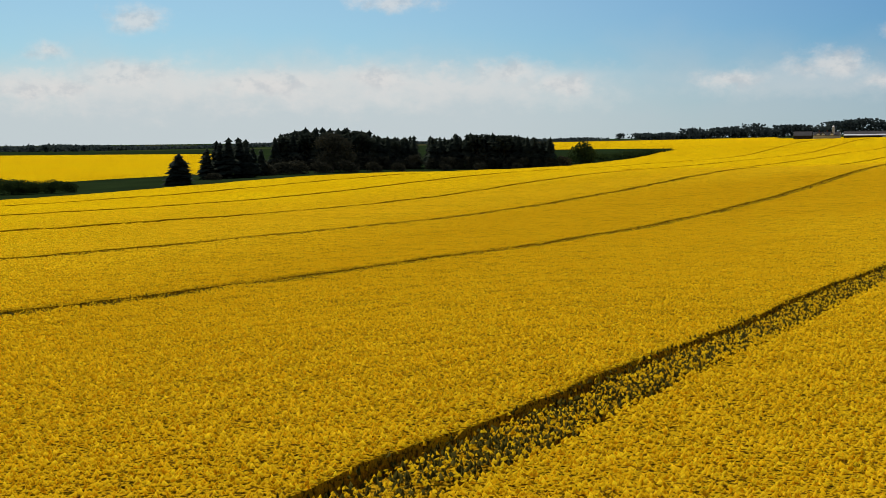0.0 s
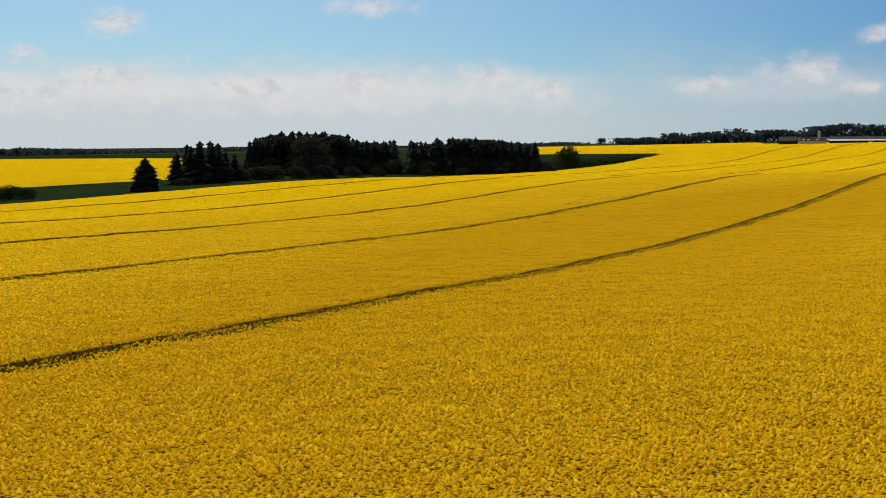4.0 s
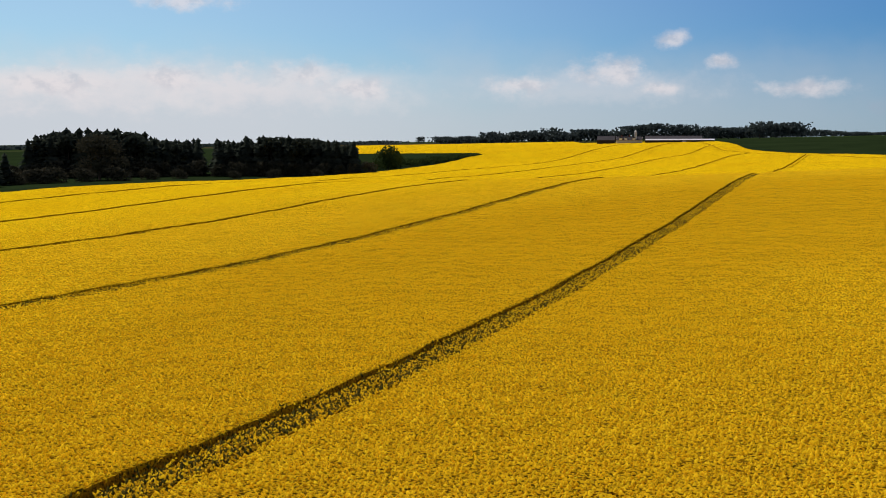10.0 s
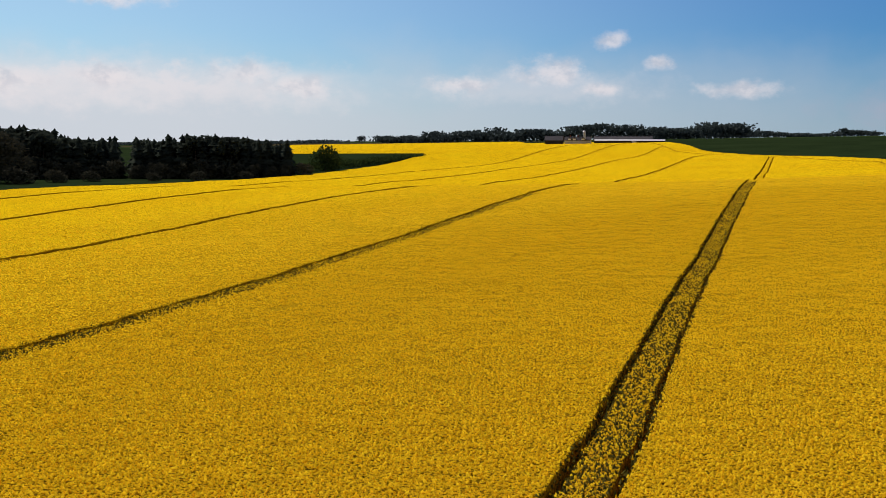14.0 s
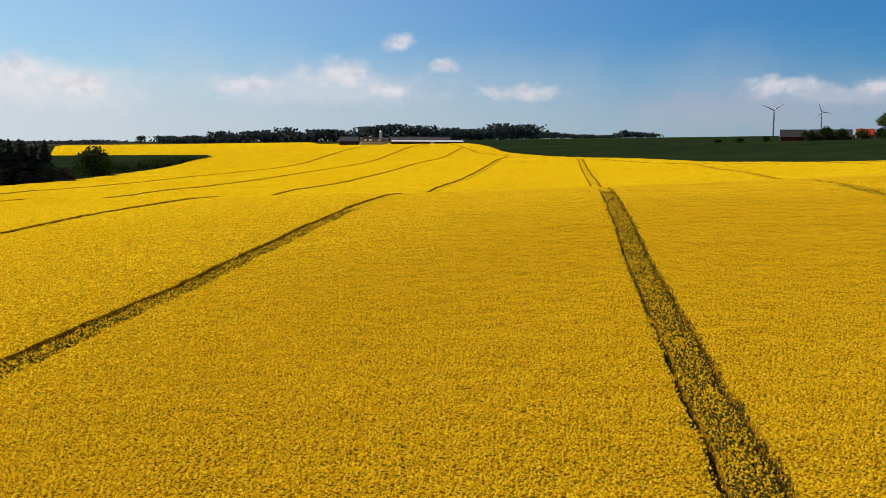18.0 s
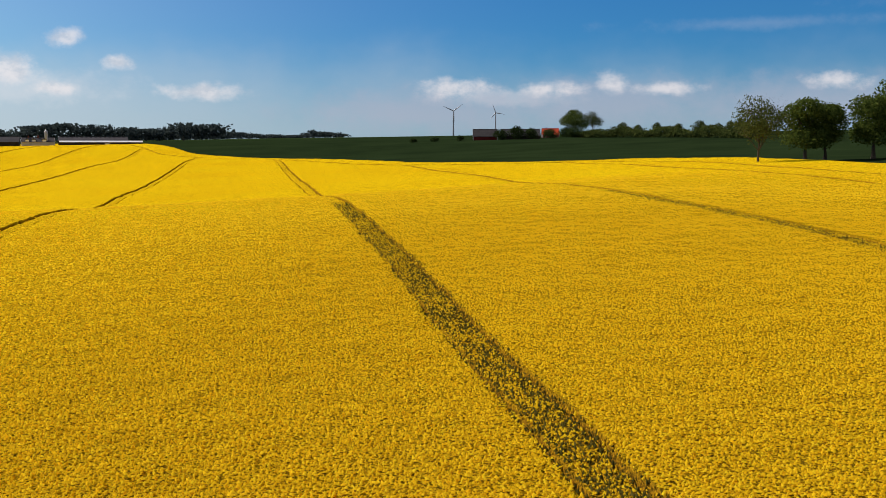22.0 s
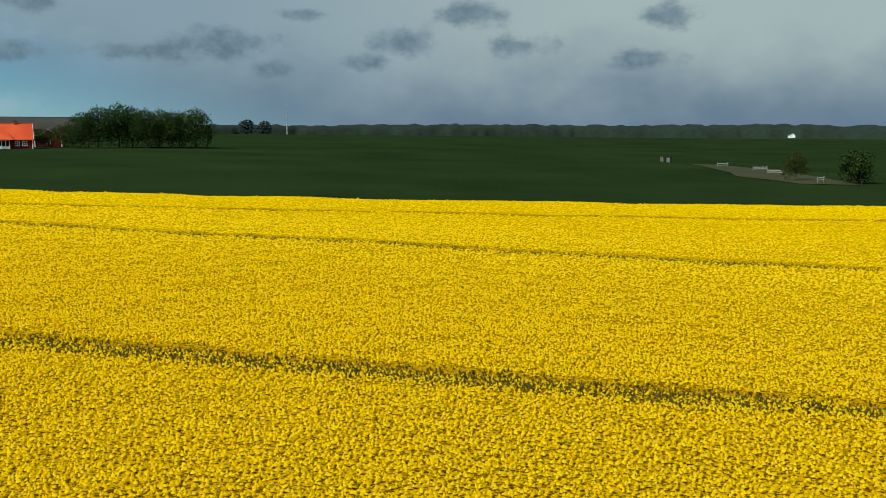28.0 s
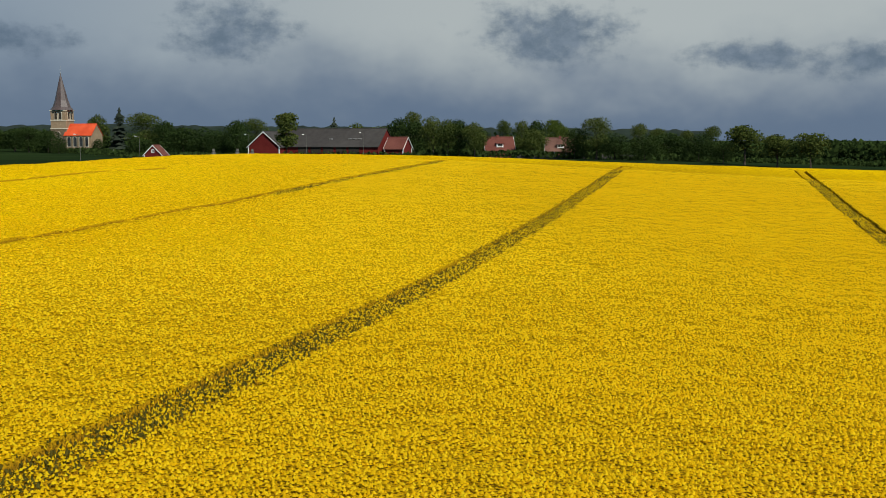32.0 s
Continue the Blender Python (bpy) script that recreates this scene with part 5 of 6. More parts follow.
def yard():
    """Gravel drive and the riding paddock with its white jumps and fence."""
    def sheet(name, ring, mat, label, category, lift=0.05):
        bm = bmesh.new()
        fan = [bm.verts.new((x, y, ground_z(x, y) + lift)) for x, y in ring]
        bm.faces.new(fan)
        bmesh.ops.triangulate(bm, faces=bm.faces)
        bmesh.ops.subdivide_edges(bm, edges=bm.edges, cuts=3, use_grid_fill=True)
        for v in bm.verts:
            v.co.z = ground_z(v.co.x, v.co.y) + lift
        ob = part(name, bm, mat)
        tagged(ob, label, category, kind="structure")
    sheet("gravel_drive", [(224, 208.5), (232, 206.5), (244, 200.5), (252, 197), (255, 199), (243, 204.5), (233, 209.5), (225, 211)], "gravel", "pale gravel drive in front of the red house", "drive", 0.08)
    sheet("riding_paddock", [(262, 203), (282, 190), (312, 172), (338, 168), (344, 173), (334, 177), (321, 184), (308, 191), (295, 201), (282, 204), (270, 209)], "sand", "bare brownish riding paddock in the wheat", "paddock", 0.1)
    for i, (x, y) in enumerate([(300, 186), (313, 178), (330, 174), (272, 202)]):
        j = thing("riding_jump", (x, y, ground_z(x, y)), 40 + i * 25, "white riding jump with poles on two stands", "jump", "paddock jumps")
        for sx in (-1.6, 1.6):
            part("stand", box(bmesh.new(), (sx, 0, 0.55), (0.1, 0.3, 1.2)), "tarp", j)
        for z in (0.5, 0.9):
            part("pole", rod(bmesh.new(), (-1.6, 0, z), (1.6, 0, z), 0.05, 0.05, 6), "pale_sheet", j)
    f = thing("paddock_fence", (290, 186, ground_z(290, 186)), 0, "low white rail fence along the paddock", "fence")
    pts = [(262, 203), (282, 190), (300, 179.5), (312, 172), (326, 170), (338, 168)]
    o = Vector((290, 186, ground_z(290, 186)))
    posts = []
    for (ax, ay), (bx, by) in zip(pts[:-1], pts[1:]):
        n = max(1, int(math.hypot(bx - ax, by - ay) / 4))
        for i in range(n):
            x, y = ax + (bx - ax) * i / n, ay + (by - ay) * i / n
            posts.append(Vector((x, y, ground_z(x, y))) - o)
    for p in posts:
        part("post", box(bmesh.new(), p + Vector((0, 0, 0.45)), (0.1, 0.1, 1.1)), "dark_wood", f)
    for p, q in zip(posts[:-1], posts[1:]):
        part("rail", rod(bmesh.new(), p + Vector((0, 0, 0.95)), q + Vector((0, 0, 0.95)), 0.03, 0.03, 4), "dark_wood", f)
    for x, y in [(353, 172), (357, 171)]:
        t = thing("small_shed", (x, y, ground_z(x, y)), 20, "tiny pale field shelter at the paddock's end", "shed")
        part("wall", box(bmesh.new(), (0, 0, 0.6), (1.0, 1.0, 1.3)), "tarp", t)
        part("roof", box(bmesh.new(), (0, 0, 1.3), (1.3, 1.3, 0.1)), "slate", t)


yard()


def east_farm():
    f = shell("farmhouse", 457.6, 343.0, 268, 21.5, 9.0, 3.0, 7.3, "red_boards", "red_tiles", "long farmhouse with a bright red tiled roof and white veranda", chimney=((3.5, 0.9), (17.2, 0.9)))
    v = part("veranda_roof", veranda_roof(), "red_tiles", f, "low red roof that sweeps out over the veranda")
    for i in range(9):
        part("veranda_post", box(bmesh.new(), (6.9 + i * 1.05, -2.3, 1.2), (0.22, 0.2, 2.6)), "white_paint", f)
    part("veranda_sill", box(bmesh.new(), (11.1, -2.3, 0.45), (8.6, 0.12, 0.7)), "white_paint", f)
    part("veranda_beam", box(bmesh.new(), (11.1, -2.32, 2.45), (8.8, 0.16, 0.25)), "white_paint", f)
    for x in (1.6, 3.8, 17.4, 19.4):
        window(f, x, 1.6, 1.1, 1.2, y=-0.03)
    for x in (2.6, 6.2):
        window(f, x, 1.6, 1.0, 1.2, "right", y=21.53)
    fence = thing("garden_fence", (455.6, 349, ground_z(455, 349)), 268, "white garden fence before the farmhouse", "fence")
    for i in range(14):
        part("picket", box(bmesh.new(), (i * 0.7 - 1, 0, 0.5), (0.3, 0.05, 1.1)), "white_paint", fence)
    part("rail", box(bmesh.new(), (3.5, 0.05, 0.7), (10, 0.05, 0.12)), "white_paint", fence)
    b = shell("small_red_barn", 474.5, 312.0, 2, 10, 7.8, 2.8, 5.4, "red_boards", "grey_sheet", "small red outbuilding with a white-edged gable", "barn")
    window(b, 3.9, 1.6, 1.0, 1.2, "left", y=-0.03)
    g = shell("grey_barn", 543, 338, 268, 44, 16, 4.6, 9.0, "dark_wood", "grey_sheet", "big barn with a weathered grey-brown sheet roof", "barn", trim=None)
    part("barn_door", box(bmesh.new(), (20, -0.05, 1.7), (5, 0.1, 3.4)), "galvanised", g)
    w = shell("white_barn", 530, 350, 268, 14, 12, 5.0, 9.2, "pale_sheet", "pale_sheet", "pale sheet-metal machine hall", "barn", trim=None)
    part("barn_door", box(bmesh.new(), (7, -0.05, 1.9), (4, 0.1, 3.8)), "galvanised", w)
    p = thing("flagpole", (452.1, 338.7, ground_z(452.1, 338.7)), 0, "white flagpole with a small flag flying", "flagpole")
    part("pole", rod(bmesh.new(), (0, 0, 0), (0, 0, 12.4), 0.09, 0.05, 8), "white_paint", p)
    part("knob", bmesh_ball(0.12, (0, 0, 12.5)), "flag_yellow", p)
    fl = bmesh.new()
    rows = [[fl.verts.new((0, 0.06 + i * 0.16, 12.1 - j * 0.32 - 0.015 * i * i * 0.4 + 0.06 * math.sin(i * 0.9))) for j in range(4)] for i in range(11)]
    for i in range(10):
        for j in range(3):
            fl.faces.new((rows[i][j], rows[i + 1][j], rows[i + 1][j + 1], rows[i][j + 1]))
    bmesh.ops.solidify(fl, geom=fl.faces, thickness=0.01)
    flag = part("flag", fl, "flag_blue", p)
    part("flag_cross", box(bmesh.new(), (-0.02, 0.85, 11.55), (0.03, 1.4, 0.16)), "flag_yellow", flag)


def bmesh_ball(r, at, seg=8):
    bm = bmesh.new()
    bmesh.ops.create_uvsphere(bm, u_segments=seg, v_segments=max(4, seg // 2), radius=r, matrix=Matrix.Translation(at))
    return bm


def veranda_roof():
    bm = bmesh.new()
    top = [(9.5, 0.35, 4.6), (14.8, 0.35, 4.6)]
    low = [(6.3, -2.75, 2.55), (16.4, -2.75, 2.55)]
    quads = [(low[0], low[1], top[1], top[0]), (low[0], top[0], (6.3, 0.1, 2.95)), (low[1], (16.4, 0.1, 2.95), top[1])]
    for q in quads:
        poly(bm, q)
    bmesh.ops.remove_doubles(bm, verts=bm.verts, dist=0.01)
    bmesh.ops.solidify(bm, geom=bm.faces, thickness=-0.12)
    return bm


east_farm()


def north_east():
    b = shell("red_barn", 584, 713, -50, 15, 10, 4.8, 9.0, "red_boards", "grey_sheet", "red barn with a grey roof and pale foundation", "barn", foot=-2.2)
    part("foundation", box(bmesh.new(), (7.5, 5, 0.8), (15.1, 10.1, 1.2)), "pale_sheet", b)
    shell("dark_barn", 597, 701, -50, 24, 11, 4.4, 8.3, "dark_wood", "slate", "long dark timber barn behind shrubs", "barn", trim=None, foot=-1.9)
    h = shell("tiled_house", 650, 708, -50, 11, 8, 2.8, 6.4, "red_brick", "red_tiles", "brick house with an orange tiled roof under a big tree", chimney=((3, 0.8),), foot=-0.4)
    for x in (2, 5, 8):
        window(h, x, 1.5, 1.0, 1.2, y=-0.03)
    for i, (x, y, high, turn) in enumerate([(1880.3, 1851, 58, 25), (2335, 2087, 66, 70)]):
        m = thing("wind_turbine", (x, y, ground_z(x, y)), 0, "far pale wind turbine with three blades", "wind turbine", "turbines")
        part("tower", rod(bmesh.new(), (0, 0, -1), (0, 0, high), 2.0, 1.1, 10), "mill_white", m)
        d = Vector((110 - x, 300 - y, 0)).normalized()
        hub = Vector((0, 0, high + 1.2)) + d * 3.2
        n = bmesh.new()
        rod(n, Vector((0, 0, high + 1.2)) - d * 4, Vector((0, 0, high + 1.2)) + d * 2.4, 1.6, 1.5, 8)
        part("nacelle", n, "mill_white", m)
        r = part("hub", bmesh_ball(1.4, hub), "mill_white", m)
        side = d.cross(Vector((0, 0, 1)))
        for k in range(3):
            a = radians(turn + k * 120)
            out = side * math.cos(a) + Vector((0, 0, 1)) * math.sin(a)
            bl = bmesh.new()
            rod(bl, hub, hub + out * 6, 0.9, 1.3, 6)
            rod(bl, hub + out * 6, hub + out * 26, 1.3, 0.25, 6)
            part("blade", bl, "mill_white", r)


north_east()


def north_farm():
    g = shell("long_stable", 436, 947, -30, 53, 7, 1.9, 2.7, "dark_wood", "pale_sheet", "very long low stable with a white sheet roof", "stable", trim=None, foot=1.4)
    part("stable_door", box(bmesh.new(), (30, -0.05, 0.7), (3, 0.1, 1.6)), "galvanised", g)
    k = shell("cattle_barn", 443, 962, -30, 45, 13, 3.0, 5.6, "dark_wood", "slate", "long dark-roofed barn with a row of ridge vents", "barn", trim=None, foot=1.0)
    for i in range(14):
        part("roof_vent", box(bmesh.new(), (2.5 + i * 3.05, 6.5, 5.85), (1.2, 1.2, 0.5), bevel=0.05), "grey_sheet", k)
    shell("farm_barn", 404, 970, -30, 14, 12, 3.0, 6.2, "dark_wood", "slate", "dark gabled barn in the farmyard", "barn", trim=None, foot=1.2)
    h = shell("farm_wing", 417, 961, -30, 20, 9, 2.6, 5.2, "cream_plaster", "slate", "pale farm wing with a row of roof dormers", foot=1.4, chimney=((4, 1.4), (10, 1.6)))
    for x in (3.5, 7.5, 14):
        d = part("dormer", box(bmesh.new(), (x, 0.9, 3.2), (2.2, 2.0, 1.6)), "white_paint", h)
        bm = bmesh.new()
        prism(bm, [(x - 1.6, 3.9), (x + 1.6, 3.9), (x, 5.1)], -0.2, 3.0)
        part("dormer_roof", bm, "slate", d)
    s = thing("grain_silo", (431, 955, ground_z(431, 955) + 1), 0, "narrow grey grain silo beside the stable", "silo")
    part("drum", rod(bmesh.new(), (0, 0, 0), (0, 0, 9.5), 1.1, 1.1, 14), "galvanised", s)
    part("cap", rod(bmesh.new(), (0, 0, 9.5), (0, 0, 10.6), 1.15, 0.2, 14), "galvanised", s)


north_farm()


def church():
    c = thing("church", (136.4, -192.0, ground_z(136.4, -192)), 150, "stone village church with a slate spire and red roof", "church")
    half = 3.9
    part("tower_base", box(bmesh.new(), (0, 0, 5.2), (half * 2 + 0.3, half * 2 + 0.3, 11.6), bevel=0.08), "church_base", c)
    tower = part("tower", box(bmesh.new(), (0, 0, 15.4), (half * 2, half * 2, 8.8), bevel=0.06), "church_brick", c)
    for z in (11.1, 15.0, 19.7):
        part("string_course", box(bmesh.new(), (0, 0, z), (half * 2 + 0.5, half * 2 + 0.5, 0.35)), "cream_plaster", c)

    def arch(at, turn, w, h, parent, mat="dark_wood", rim="cream_plaster"):
        outline = [(-w / 2, -h / 2), (w / 2, -h / 2), (w / 2, h / 2 - w / 2)]
        outline += [(w / 2 * math.cos(a), h / 2 - w / 2 + w / 2 * math.sin(a)) for a in (0.5, 1.05, 1.57, 2.1, 2.64)]
        outline.append((-w / 2, h / 2 - w / 2))
        big = [(x * 1.35, z * 1.1) for x, z in outline]
        bm = bmesh.new()
        prism(bm, big, -0.12, 0.1)
        r = part("arch_surround", bm, rim, parent)
        r.matrix_basis = pose(*at, 0, 0, turn)
        bm = bmesh.new()
        prism(bm, outline, -0.17, 0.0)
        part("arch_opening", bm, mat, r)

    for turn, dx, dy in ((0, 0, -1), (90, 1, 0), (180, 0, 1), (-90, -1, 0)):
        for o in (-1.15, 1.15):
            arch((dx * half + (o if dx == 0 else 0), dy * half + (o if dy == 0 else 0), 17.2), turn, 1.3, 3.4, tower)
        arch((dx * (half + 0.15), dy * (half + 0.15), 8.0), turn, 1.2, 3.0, tower)
    # Flared spire with eight sides, copper knob and cross.
    bm = bmesh.new()
    rings = [(19.9, half * 1.3, 4), (21.4, half * 1.0, 8), (24.5, half * 0.74, 8), (37.2, 0.12, 8)]
    last = None
    for z, r, _ in rings:
        ring = []
        for i in range(8):
            a = math.pi / 8 + i * math.pi / 4
            k = r / math.cos(math.pi / 8) if z > 20 else r * (1 / max(abs(math.cos(a)), abs(math.sin(a))))
            ring.append(bm.verts.new((k * math.cos(a), k * math.sin(a), z)))
        if last:
            for i in range(8):
                bm.faces.new((last[i], last[(i + 1) % 8], ring[(i + 1) % 8], ring[i]))
        else:
            bm.faces.new(ring[::-1])
        last = ring
    bm.faces.new(last)
    spire = part("spire", bm, "spire_metal", c, "dark sheet-metal spire")
    part("knob", bmesh_ball(0.35, (0, 0, 37.6)), "galvanised", spire)
    cross = rod(bmesh.new(), (0, 0, 37.6), (0, 0, 41.0), 0.09, 0.05, 6)
    box(cross, (0, 0, 40.1), (1.0, 0.1, 0.12))
    part("cross", cross, "galvanised", spire)
    for turn in (0, 90, 180, 270):
        q = part("spire_hatch", box(bmesh.new(), (0, -2.1, 27.2), (0.7, 0.5, 0.9)), "spire_metal", spire)
        q.matrix_basis = pose(0, 0, 0, 0, 0, turn)
    # Nave.
    n = shell("church_nave", 0, 0, 0, 13.6, 11.5, 8.0, 13.2, "church_brick", "red_tiles", trim=None, label="nave", base="church_base")
    for key in ("label", "category"):
        if key in n:
            del n[key]
    n.name, n.parent = "nave", c
    n.matrix_basis = pose(half - 0.2, -5.6, 0, 0, 0, 0)
    for i in range(4):
        arch((2.3 + i * 3.0, 0.0, 4.8), 0, 1.5, 4.6, n, "glass")
        part("buttress", box(bmesh.new(), (0.8 + i * 3.0, -0.3, 3.4), (0.7, 0.7, 7.0), bevel=0.05), "church_base", n)
    for i in range(8):
        box_x, box_y = 3 + i * 4.5, -10 - (i % 3) * 2.2
        p = c.matrix_basis @ Vector((box_x, box_y, 0))
        g = thing("gravestone", (p.x, p.y, ground_z(p.x, p.y)), i * 31, "pale gravestone in the churchyard", "gravestone", "churchyard stones")
        part("slab", box(bmesh.new(), (0, 0, 0.6), (0.8, 0.25, 1.3), bevel=0.06), "pale_sheet", g)
        part("plinth", box(bmesh.new(), (0, 0, 0.1), (1.0, 0.45, 0.25)), "tarp", g)


church()


def village():
    c = shell("cottage", 114.2, 9.2, 240, 5.0, 5.6, 1.9, 4.7, "red_boards", "old_tiles", "small red cottage with a white-edged gable", foot=-0.7)
    window(c, 2.8, 3.0, 0.7, 0.8, "left", bars=(1, 0), y=-0.03)
    b = shell("long_barn", 84, 37, 140, 31.5, 13.5, 3.0, 7.9, "red_boards", "grey_sheet", "long red barn under a weathered grey roof", "barn", trim=None, foot=0.4)
    for i in range(5):
        part("barn_opening", box(bmesh.new(), (8 + i * 4, -0.03, 1.9), (3.2, 0.1, 2.0)), "dark_wood", b)
    for x in (16, 22, 23.5, 25):
        part("skylight", box(bmesh.new(), (x, 2.6, 5.05), (0.9, 0.9, 0.12)), "pale_sheet", b)
    shell("barn_wing", 84.6, 40.5, 230, 11, 10.0, 2.8, 7.0, "red_boards", "grey_sheet", "red gabled wing at the end of the long barn", "barn", foot=0.4)
    shell("barn_annex", 57.6, 56.5, 140, 5.5, 7.5, 2.2, 5.2, "red_boards", "old_tiles", "low red annex with a brown tiled roof", "barn", foot=0.4)
    for x, y, turn, key in [(29.5, 65, 165, "old_tiles"), (11.5, 68, 150, "brown_tiles")]:
        h = shell("village_house", x, y, turn, 8.4, 7.4, 2.4, 5.9, "red_brick", key, "brick village house with a tiled roof behind trees", chimney=((4, 0.7),))
        d = part("dormer", box(bmesh.new(), (4.2, 1.3, 3.6), (2.0, 1.6, 1.1)), "white_paint", h)
        part("dormer_roof", box(bmesh.new(), (4.2, 1.2, 4.2), (2.5, 2.2, 0.14)), key, d)
        for wx in (2.0, 6.2):
            window(h, wx, 1.4, 1.0, 1.1, y=-0.03)
        window(h, 4.2, 3.65, 1.4, 0.7, bars=(1, 0), y=0.46)
    for i, (x, y, high) in enumerate([(142.6, 114.5, 5.2), (127.8, 81.5, 5.0), (102.5, 85.3, 5.4), (89.0, 88.4, 5.4), (75.6, 92.3, 6.0)]):
        l = thing("street_lamp", (x, y, ground_z(x, y)), 30, "pale street lamp with a short arm beside the road", "street lamp", "road lamps")
        part("pole", rod(bmesh.new(), (0, 0, -0.3), (0, 0, high), 0.05, 0.035, 8), "tarp", l)
        part("arm", rod(bmesh.new(), (0, 0, high - 0.05), (0.9, 0, high + 0.12), 0.03, 0.025, 6), "tarp", l)
        part("lamp_head", box(bmesh.new(), (1.1, 0, high + 0.12), (0.55, 0.22, 0.14), bevel=0.04), "white_paint", l)
    for i, (x, y) in enumerate([(112.9, 96.1), (107.6, 97.0), (104.4, 98.2)]):
        t = thing("tarped_heap", (x, y, ground_z(x, y)), i * 40, "narrow heap under a grey tarpaulin at the field edge", "heap", "tarped heaps")
        bm = rod(bmesh.new(), (0, 0, -0.2), (0, 0, 2.0), 0.75, 0.2, 9)
        bmesh.ops.subdivide_edges(bm, edges=bm.edges, cuts=2, use_grid_fill=True)
        rr = random.Random(i)
        for v in bm.verts:
            v.co += Vector((rr.uniform(-0.1, 0.1), rr.uniform(-0.1, 0.1), rr.uniform(-0.05, 0.05)))
        part("tarpaulin", bm, "tarp", t)
        part("rope", rod(bmesh.new(), (0, 0, 1.3), (0, 0, 1.42), 0.46, 0.44, 9), "rubber", t)
    f = thing("garden_fence", (10, 78, ground_z(10, 78)), 165, "blue-grey plank fence before the houses", "fence")
    for i in range(16):
        part("post", box(bmesh.new(), (-16 + i * 2.4, 0, 0.6), (0.12, 0.12, 1.5)), "tarp", f)
        if i < 15:
            part("panel", box(bmesh.new(), (-14.8 + i * 2.4, 0, 0.6), (2.2, 0.05, 1.0)), "slate", f)
    post = thing("marker_post", (185, 150, ground_z(185, 150)), 0, "short pale marker post at the crop's edge", "post")
    part("post", rod(bmesh.new(), (0, 0, -0.3), (0, 0, 0.8), 0.09, 0.08, 8), "tarp", post)
    part("cap", bmesh_ball(0.16, (0, 0, 0.85)), "tarp", post)
    for x, y, turn, n in [(322, -517, 190, 15), (306, -519.5, 185, 28)]:
        h = shell("far_farmhouse", x, y, turn, n, 9, 2.4, 6.0, "cream_plaster" if n < 20 else "red_boards", "red_tiles" if n < 20 else "old_tiles", "far farm building with a red tiled roof", foot=0.6)
        for i in range(4):
            window(h, 3 + i * (n - 6) / 3, 1.6, 1.2, 1.3, y=-0.03)
    w = shell("white_farmhouse", 1034, -536, 150, 8, 6, 2.4, 4.2, "white_paint", "grey_sheet", "tiny far white farmhouse on the green slope", foot=1.5)
    window(w, 5, 2, 1.3, 1.4, y=-0.03)
    m = thing("radio_mast", (1451, -54, ground_z(1451, -54)), 0, "thin far radio mast on the horizon", "mast")
    part("mast", rod(bmesh.new(), (0, 0, 0), (0, 0, 38), 0.9, 0.3, 6), "galvanised", m)
    part("antenna", rod(bmesh.new(), (0, 0, 38), (0, 0, 42), 0.15, 0.08, 5), "galvanised", m)


village()


# ---- the bloom: flower heads over the part of the field that lies nearest ----
def heads(name, x, y, z, r, h, rng, mat, label, kind, sides=3):
    """Small ragged upright tufts, one to a head or leaf."""
    m = len(x)
    turn = rng.uniform(0, 2 * math.pi, m)
    tip = rng.normal(size=(m, 2)) * (0.35 * r)[:, None]
    ring = []
    for i in range(sides):
        a = turn + i * 2 * math.pi / sides
        rr = r * rng.uniform(0.8, 1.25, m)
        ring.append(np.stack([x + rr * np.cos(a), y + rr * np.sin(a), z + rng.uniform(-0.35, 0.25, m) * h], -1))
    top = np.stack([x + tip[:, 0], y + tip[:, 1], z + h], -1)
    rows = ring + [top]
    verts = np.stack(rows, 1).reshape(-1, 3)
    k = np.arange(m)[:, None] * len(rows)
    faces = [np.concatenate([k + i, k + (i + 1) % sides, k + sides], 1) for i in range(sides)]
    me = mesh_of(name, verts, np.concatenate(faces))
    me.shade_smooth()
    me.materials.append(mat)
    tagged(new(name, me), label, kind, kind="stuff")


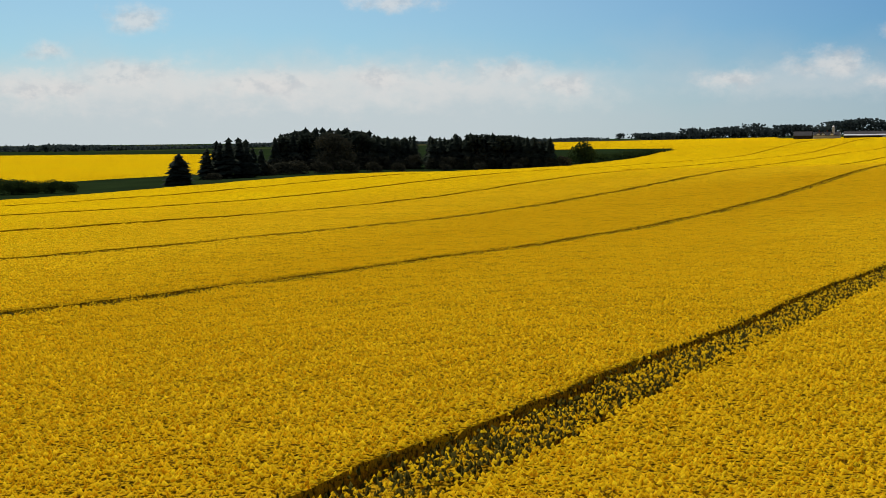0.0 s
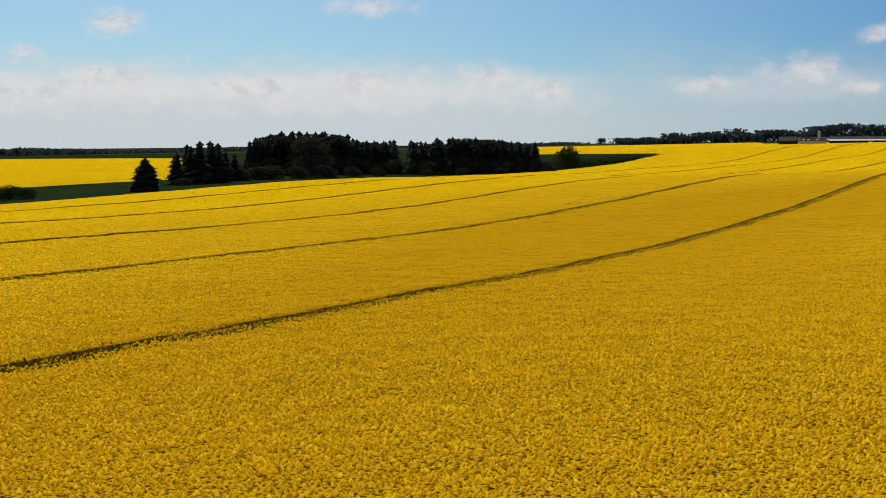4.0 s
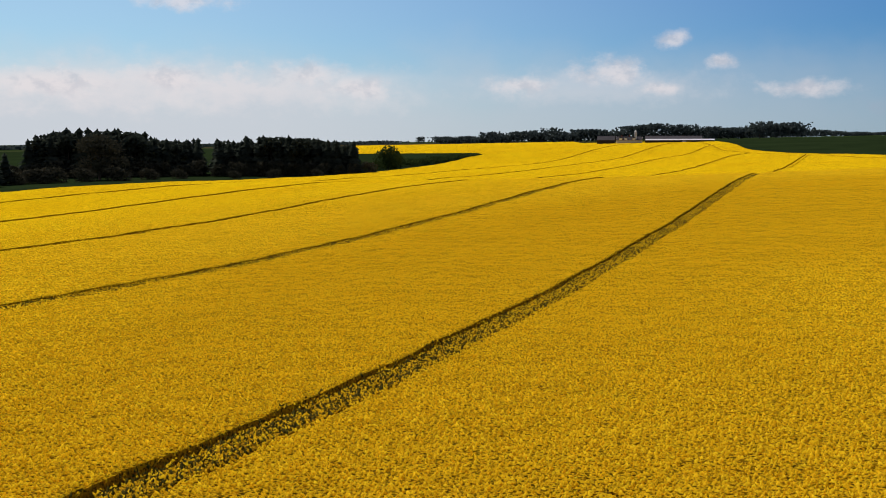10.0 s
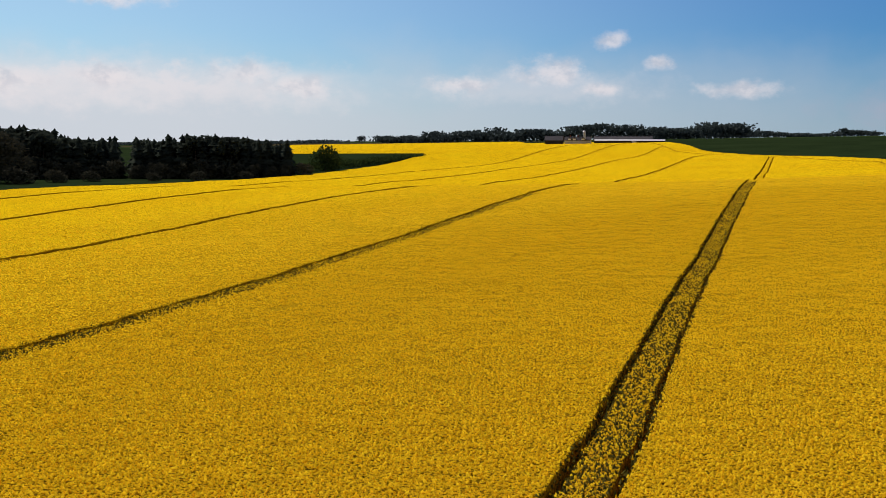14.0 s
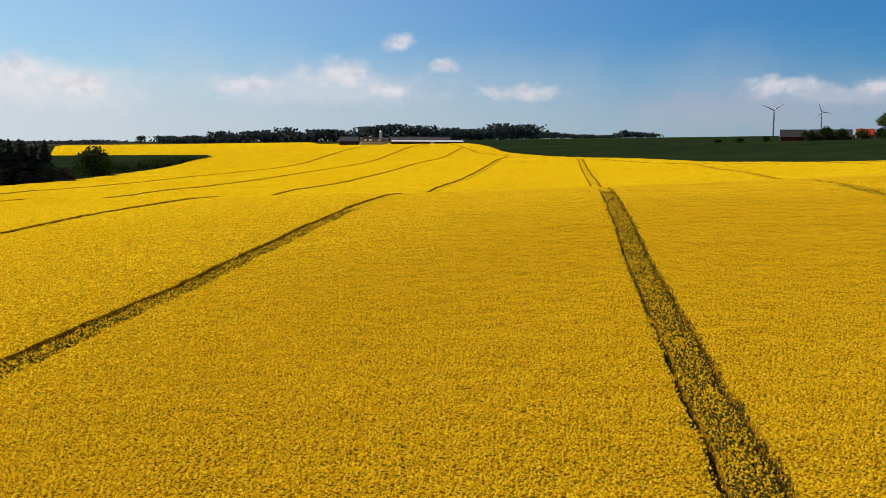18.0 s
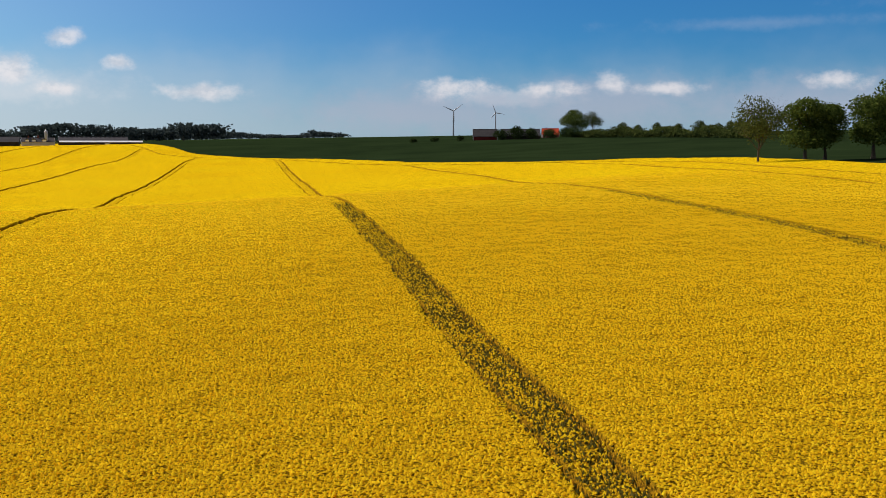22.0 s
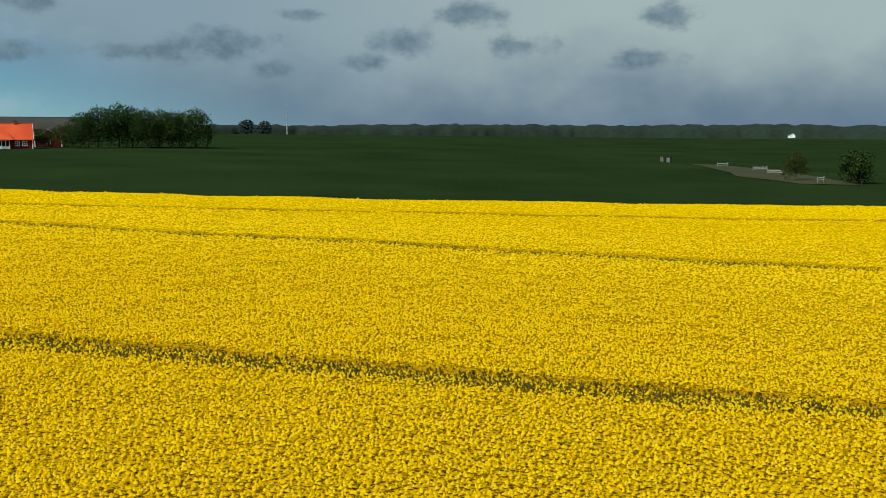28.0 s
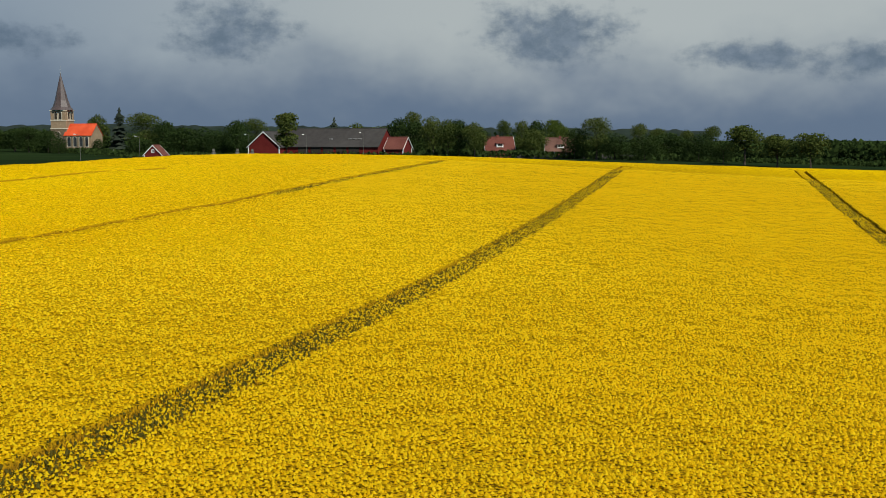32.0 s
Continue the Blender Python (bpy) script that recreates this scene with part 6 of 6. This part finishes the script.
def make_heads():
    rng = np.random.default_rng(8)
    # A jittered lattice: from and to, gap between heads, radius, height.
    for low, high, gap, size, tall in ((-60.0, 0.0, 0.168, 0.064, 0.074), (0.0, 12.0, 0.222, 0.088, 0.08), (12.0, 36.0, 0.3, 0.115, 0.088), (36.0, 78.0, 0.47, 0.17, 0.09)):
        s, n = np.meshgrid(np.arange(-110, 215, gap), np.arange(-115, 125, gap))
        s, n = s.ravel(), n.ravel()
        d = off_strip(s, n) + rng.uniform(-4, 4, len(s)) * (1.0 if low < 30 else np.where(off_strip(s, n) > 46, 5.0, 1.0))
        inside = (d >= low) & (d < high)
        s, n = s[inside], n[inside]
        s, n = s + rng.uniform(-0.6, 0.6, len(s)) * gap, n + rng.uniform(-0.6, 0.6, len(s)) * gap
        keep = (n < np.interp(s, EAST_S, EAST_N) - 0.2) & (n > np.interp(s, WEST_S, WEST_N))
        s, n = s[keep], n[keep]
        z, down, thin = crop_top(s, n)
        x, y = field_xy(s, n)
        # Heads stand in loose tufts, and thin out over the swaths.
        tuft = 0.6 * rough(x, y, 0.55, 21) + 0.9 * rough(x, y, 0.3, 22) + 0.6 * rough(x, y, 1.3, 24)
        k = (rng.uniform(-2.7, -0.3, len(s)) < tuft) & (rng.uniform(0, 1, len(s)) > np.where(down > 0.5, 1.0, thin))
        s, n, x, y, z = s[k], n[k], x[k], y[k], z[k]
        r = size * rng.uniform(0.65, 1.2, len(s))
        lift = rng.normal(size=len(s)) * 0.03 + 0.05 * rough(x, y, 0.6, 23) + 0.04 * rough(x, y, 1.3, 24)
        heads("rapeseed_flowers", x, y, z - 0.03 + lift, r, tall * rng.uniform(0.7, 1.3, len(s)), rng, MAT["heads"], "yellow flower heads of rapeseed standing above the crop", "flowers", 4 if low < -1 else 3)


def make_swaths():
    """Short stalks, leaves and late heads over the wheel tracks."""
    rng = np.random.default_rng(12)
    s, o = np.meshgrid(np.arange(-110, 170, 0.14), np.arange(-1.3, 1.31, 0.14))
    s, o = s.ravel(), o.ravel()
    got = []
    for k in TRAMS:
        n = k * TRAM_GAP + tram_bend(k, s) + o
        keep = (off_strip(s, n) < 40) & (n < np.interp(s, EAST_S, EAST_N) - 18) & (s < TRAM_END[k])
        got.append(np.stack([s[keep], n[keep]]))
    s, n = np.hstack(got)
    s, n = s + rng.uniform(-0.08, 0.08, len(s)), n + rng.uniform(-0.08, 0.08, len(s))
    z, down, thin = crop_top(s, n)
    x, y = field_xy(s, n)
    rut = down > 0.5
    up = z + np.where(rut, rng.uniform(-0.05, 0.3, len(s)), rng.uniform(-0.1, 0.1, len(s)))
    r = 0.05 * rng.uniform(0.6, 1.25, len(s))
    pick = rng.uniform(0, 1, len(s))
    bare = (thin > 0.3) | rut
    k = bare & (pick < np.where(rut, 0.06, 0.34))
    heads("rapeseed_flowers", x[k], y[k], up[k], r[k], 0.05 * rng.uniform(0.7, 1.4, k.sum()), rng, MAT["heads"], "scattered yellow heads in the wheel tracks", "flowers")
    k = bare & (pick > 0.36)
    heads("rapeseed_leaves", x[k], y[k], up[k] - 0.08, r[k] * 1.4, 0.1 * rng.uniform(0.7, 1.6, k.sum()), rng, MAT["crop_leaf"], "dark green rapeseed leaves along the wheel tracks", "leaves")
    # Stems, leaves and low flowers on the standing sides of the ruts.
    got = []
    for k in TRAMS:
        s = np.repeat(np.arange(-110, 170, 0.12), 2)
        n = k * TRAM_GAP + tram_bend(k, s) + np.tile((-1.0, 1.0), len(s) // 2) * (RUT_OFF + RUT_HALF + rng.uniform(-0.09, 0.09, len(s)))
        keep = (off_strip(s, n) < 22) & (n < np.interp(s, EAST_S, EAST_N) - 18) & (s < TRAM_END[k])
        got.append(np.stack([s[keep], n[keep]]))
    s, n = np.hstack(got)
    x, y = field_xy(s, n)
    n = n - 0.12 * rough(x, y, 7.0, 5) - 0.07 * rough(x, y, 1.9, 6)
    x, y = field_xy(s, n)
    part_up, pick = rng.uniform(0.5, 0.98, len(s)), rng.uniform(0, 1, len(s))
    z = ground_height(x, y) + CROP * part_up
    r = 0.06 * rng.uniform(0.6, 1.3, len(s))
    for k, mat, name, label, category in ((pick > part_up ** 2 * 0.55, "crop_leaf", "rapeseed_leaves", "dark green leaves and stems on the sides of the wheel ruts", "leaves"), (pick < part_up ** 2 * 0.55, "heads", "rapeseed_flowers", "low yellow flowers on the sides of the wheel ruts", "flowers")):
        heads(name, x[k], y[k], z[k], r[k], 0.11 * rng.uniform(0.5, 1.5, k.sum()), rng, MAT[mat], label, category)


make_heads()
make_swaths()


def far_field(name, eye, yaws, reach, label):
    """Another field in bloom beyond the hedges, lying on the land."""
    a = np.radians(np.linspace(*yaws, 40))
    near, far = (np.interp(a, np.sort(np.radians(yaws)), ends[::-1]) for ends in reach)
    d = near[:, None] * (far / near)[:, None] ** np.linspace(0, 1, 30)
    x, y = eye[0] - np.sin(a)[:, None] * d, eye[1] + np.cos(a)[:, None] * d
    z = ground_height(x, y) + 1.1
    z[0], z[-1], z[:, 0], z[:, -1] = z[0] - 1.1, z[-1] - 1.1, z[:, 0] - 1.1, z[:, -1] - 1.1
    i = np.arange(39)[:, None] * 30 + np.arange(29)
    me = mesh_of(name, np.stack([x, y, z], -1).reshape(-1, 3), np.stack([i, i + 1, i + 31, i + 30], -1).reshape(-1, 4)[:, ::-1])
    me.shade_smooth()
    for key in ("thin", "under"):
        set_values(me, key, np.zeros(len(me.vertices)))
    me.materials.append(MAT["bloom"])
    tagged(new(name, me), label, "crop field", kind="stuff")


far_field("far_rapeseed_field", (57.6, 160.5), (24.0, 8.5), ((405, 472), (960, 745)), "distant yellow rapeseed field beyond a green strip")
far_field("far_rapeseed_field", (57.6, 160.5), (-10.0, -22.5), ((735, 735), (1300, 1300)), "distant yellow rapeseed field behind the hedge")
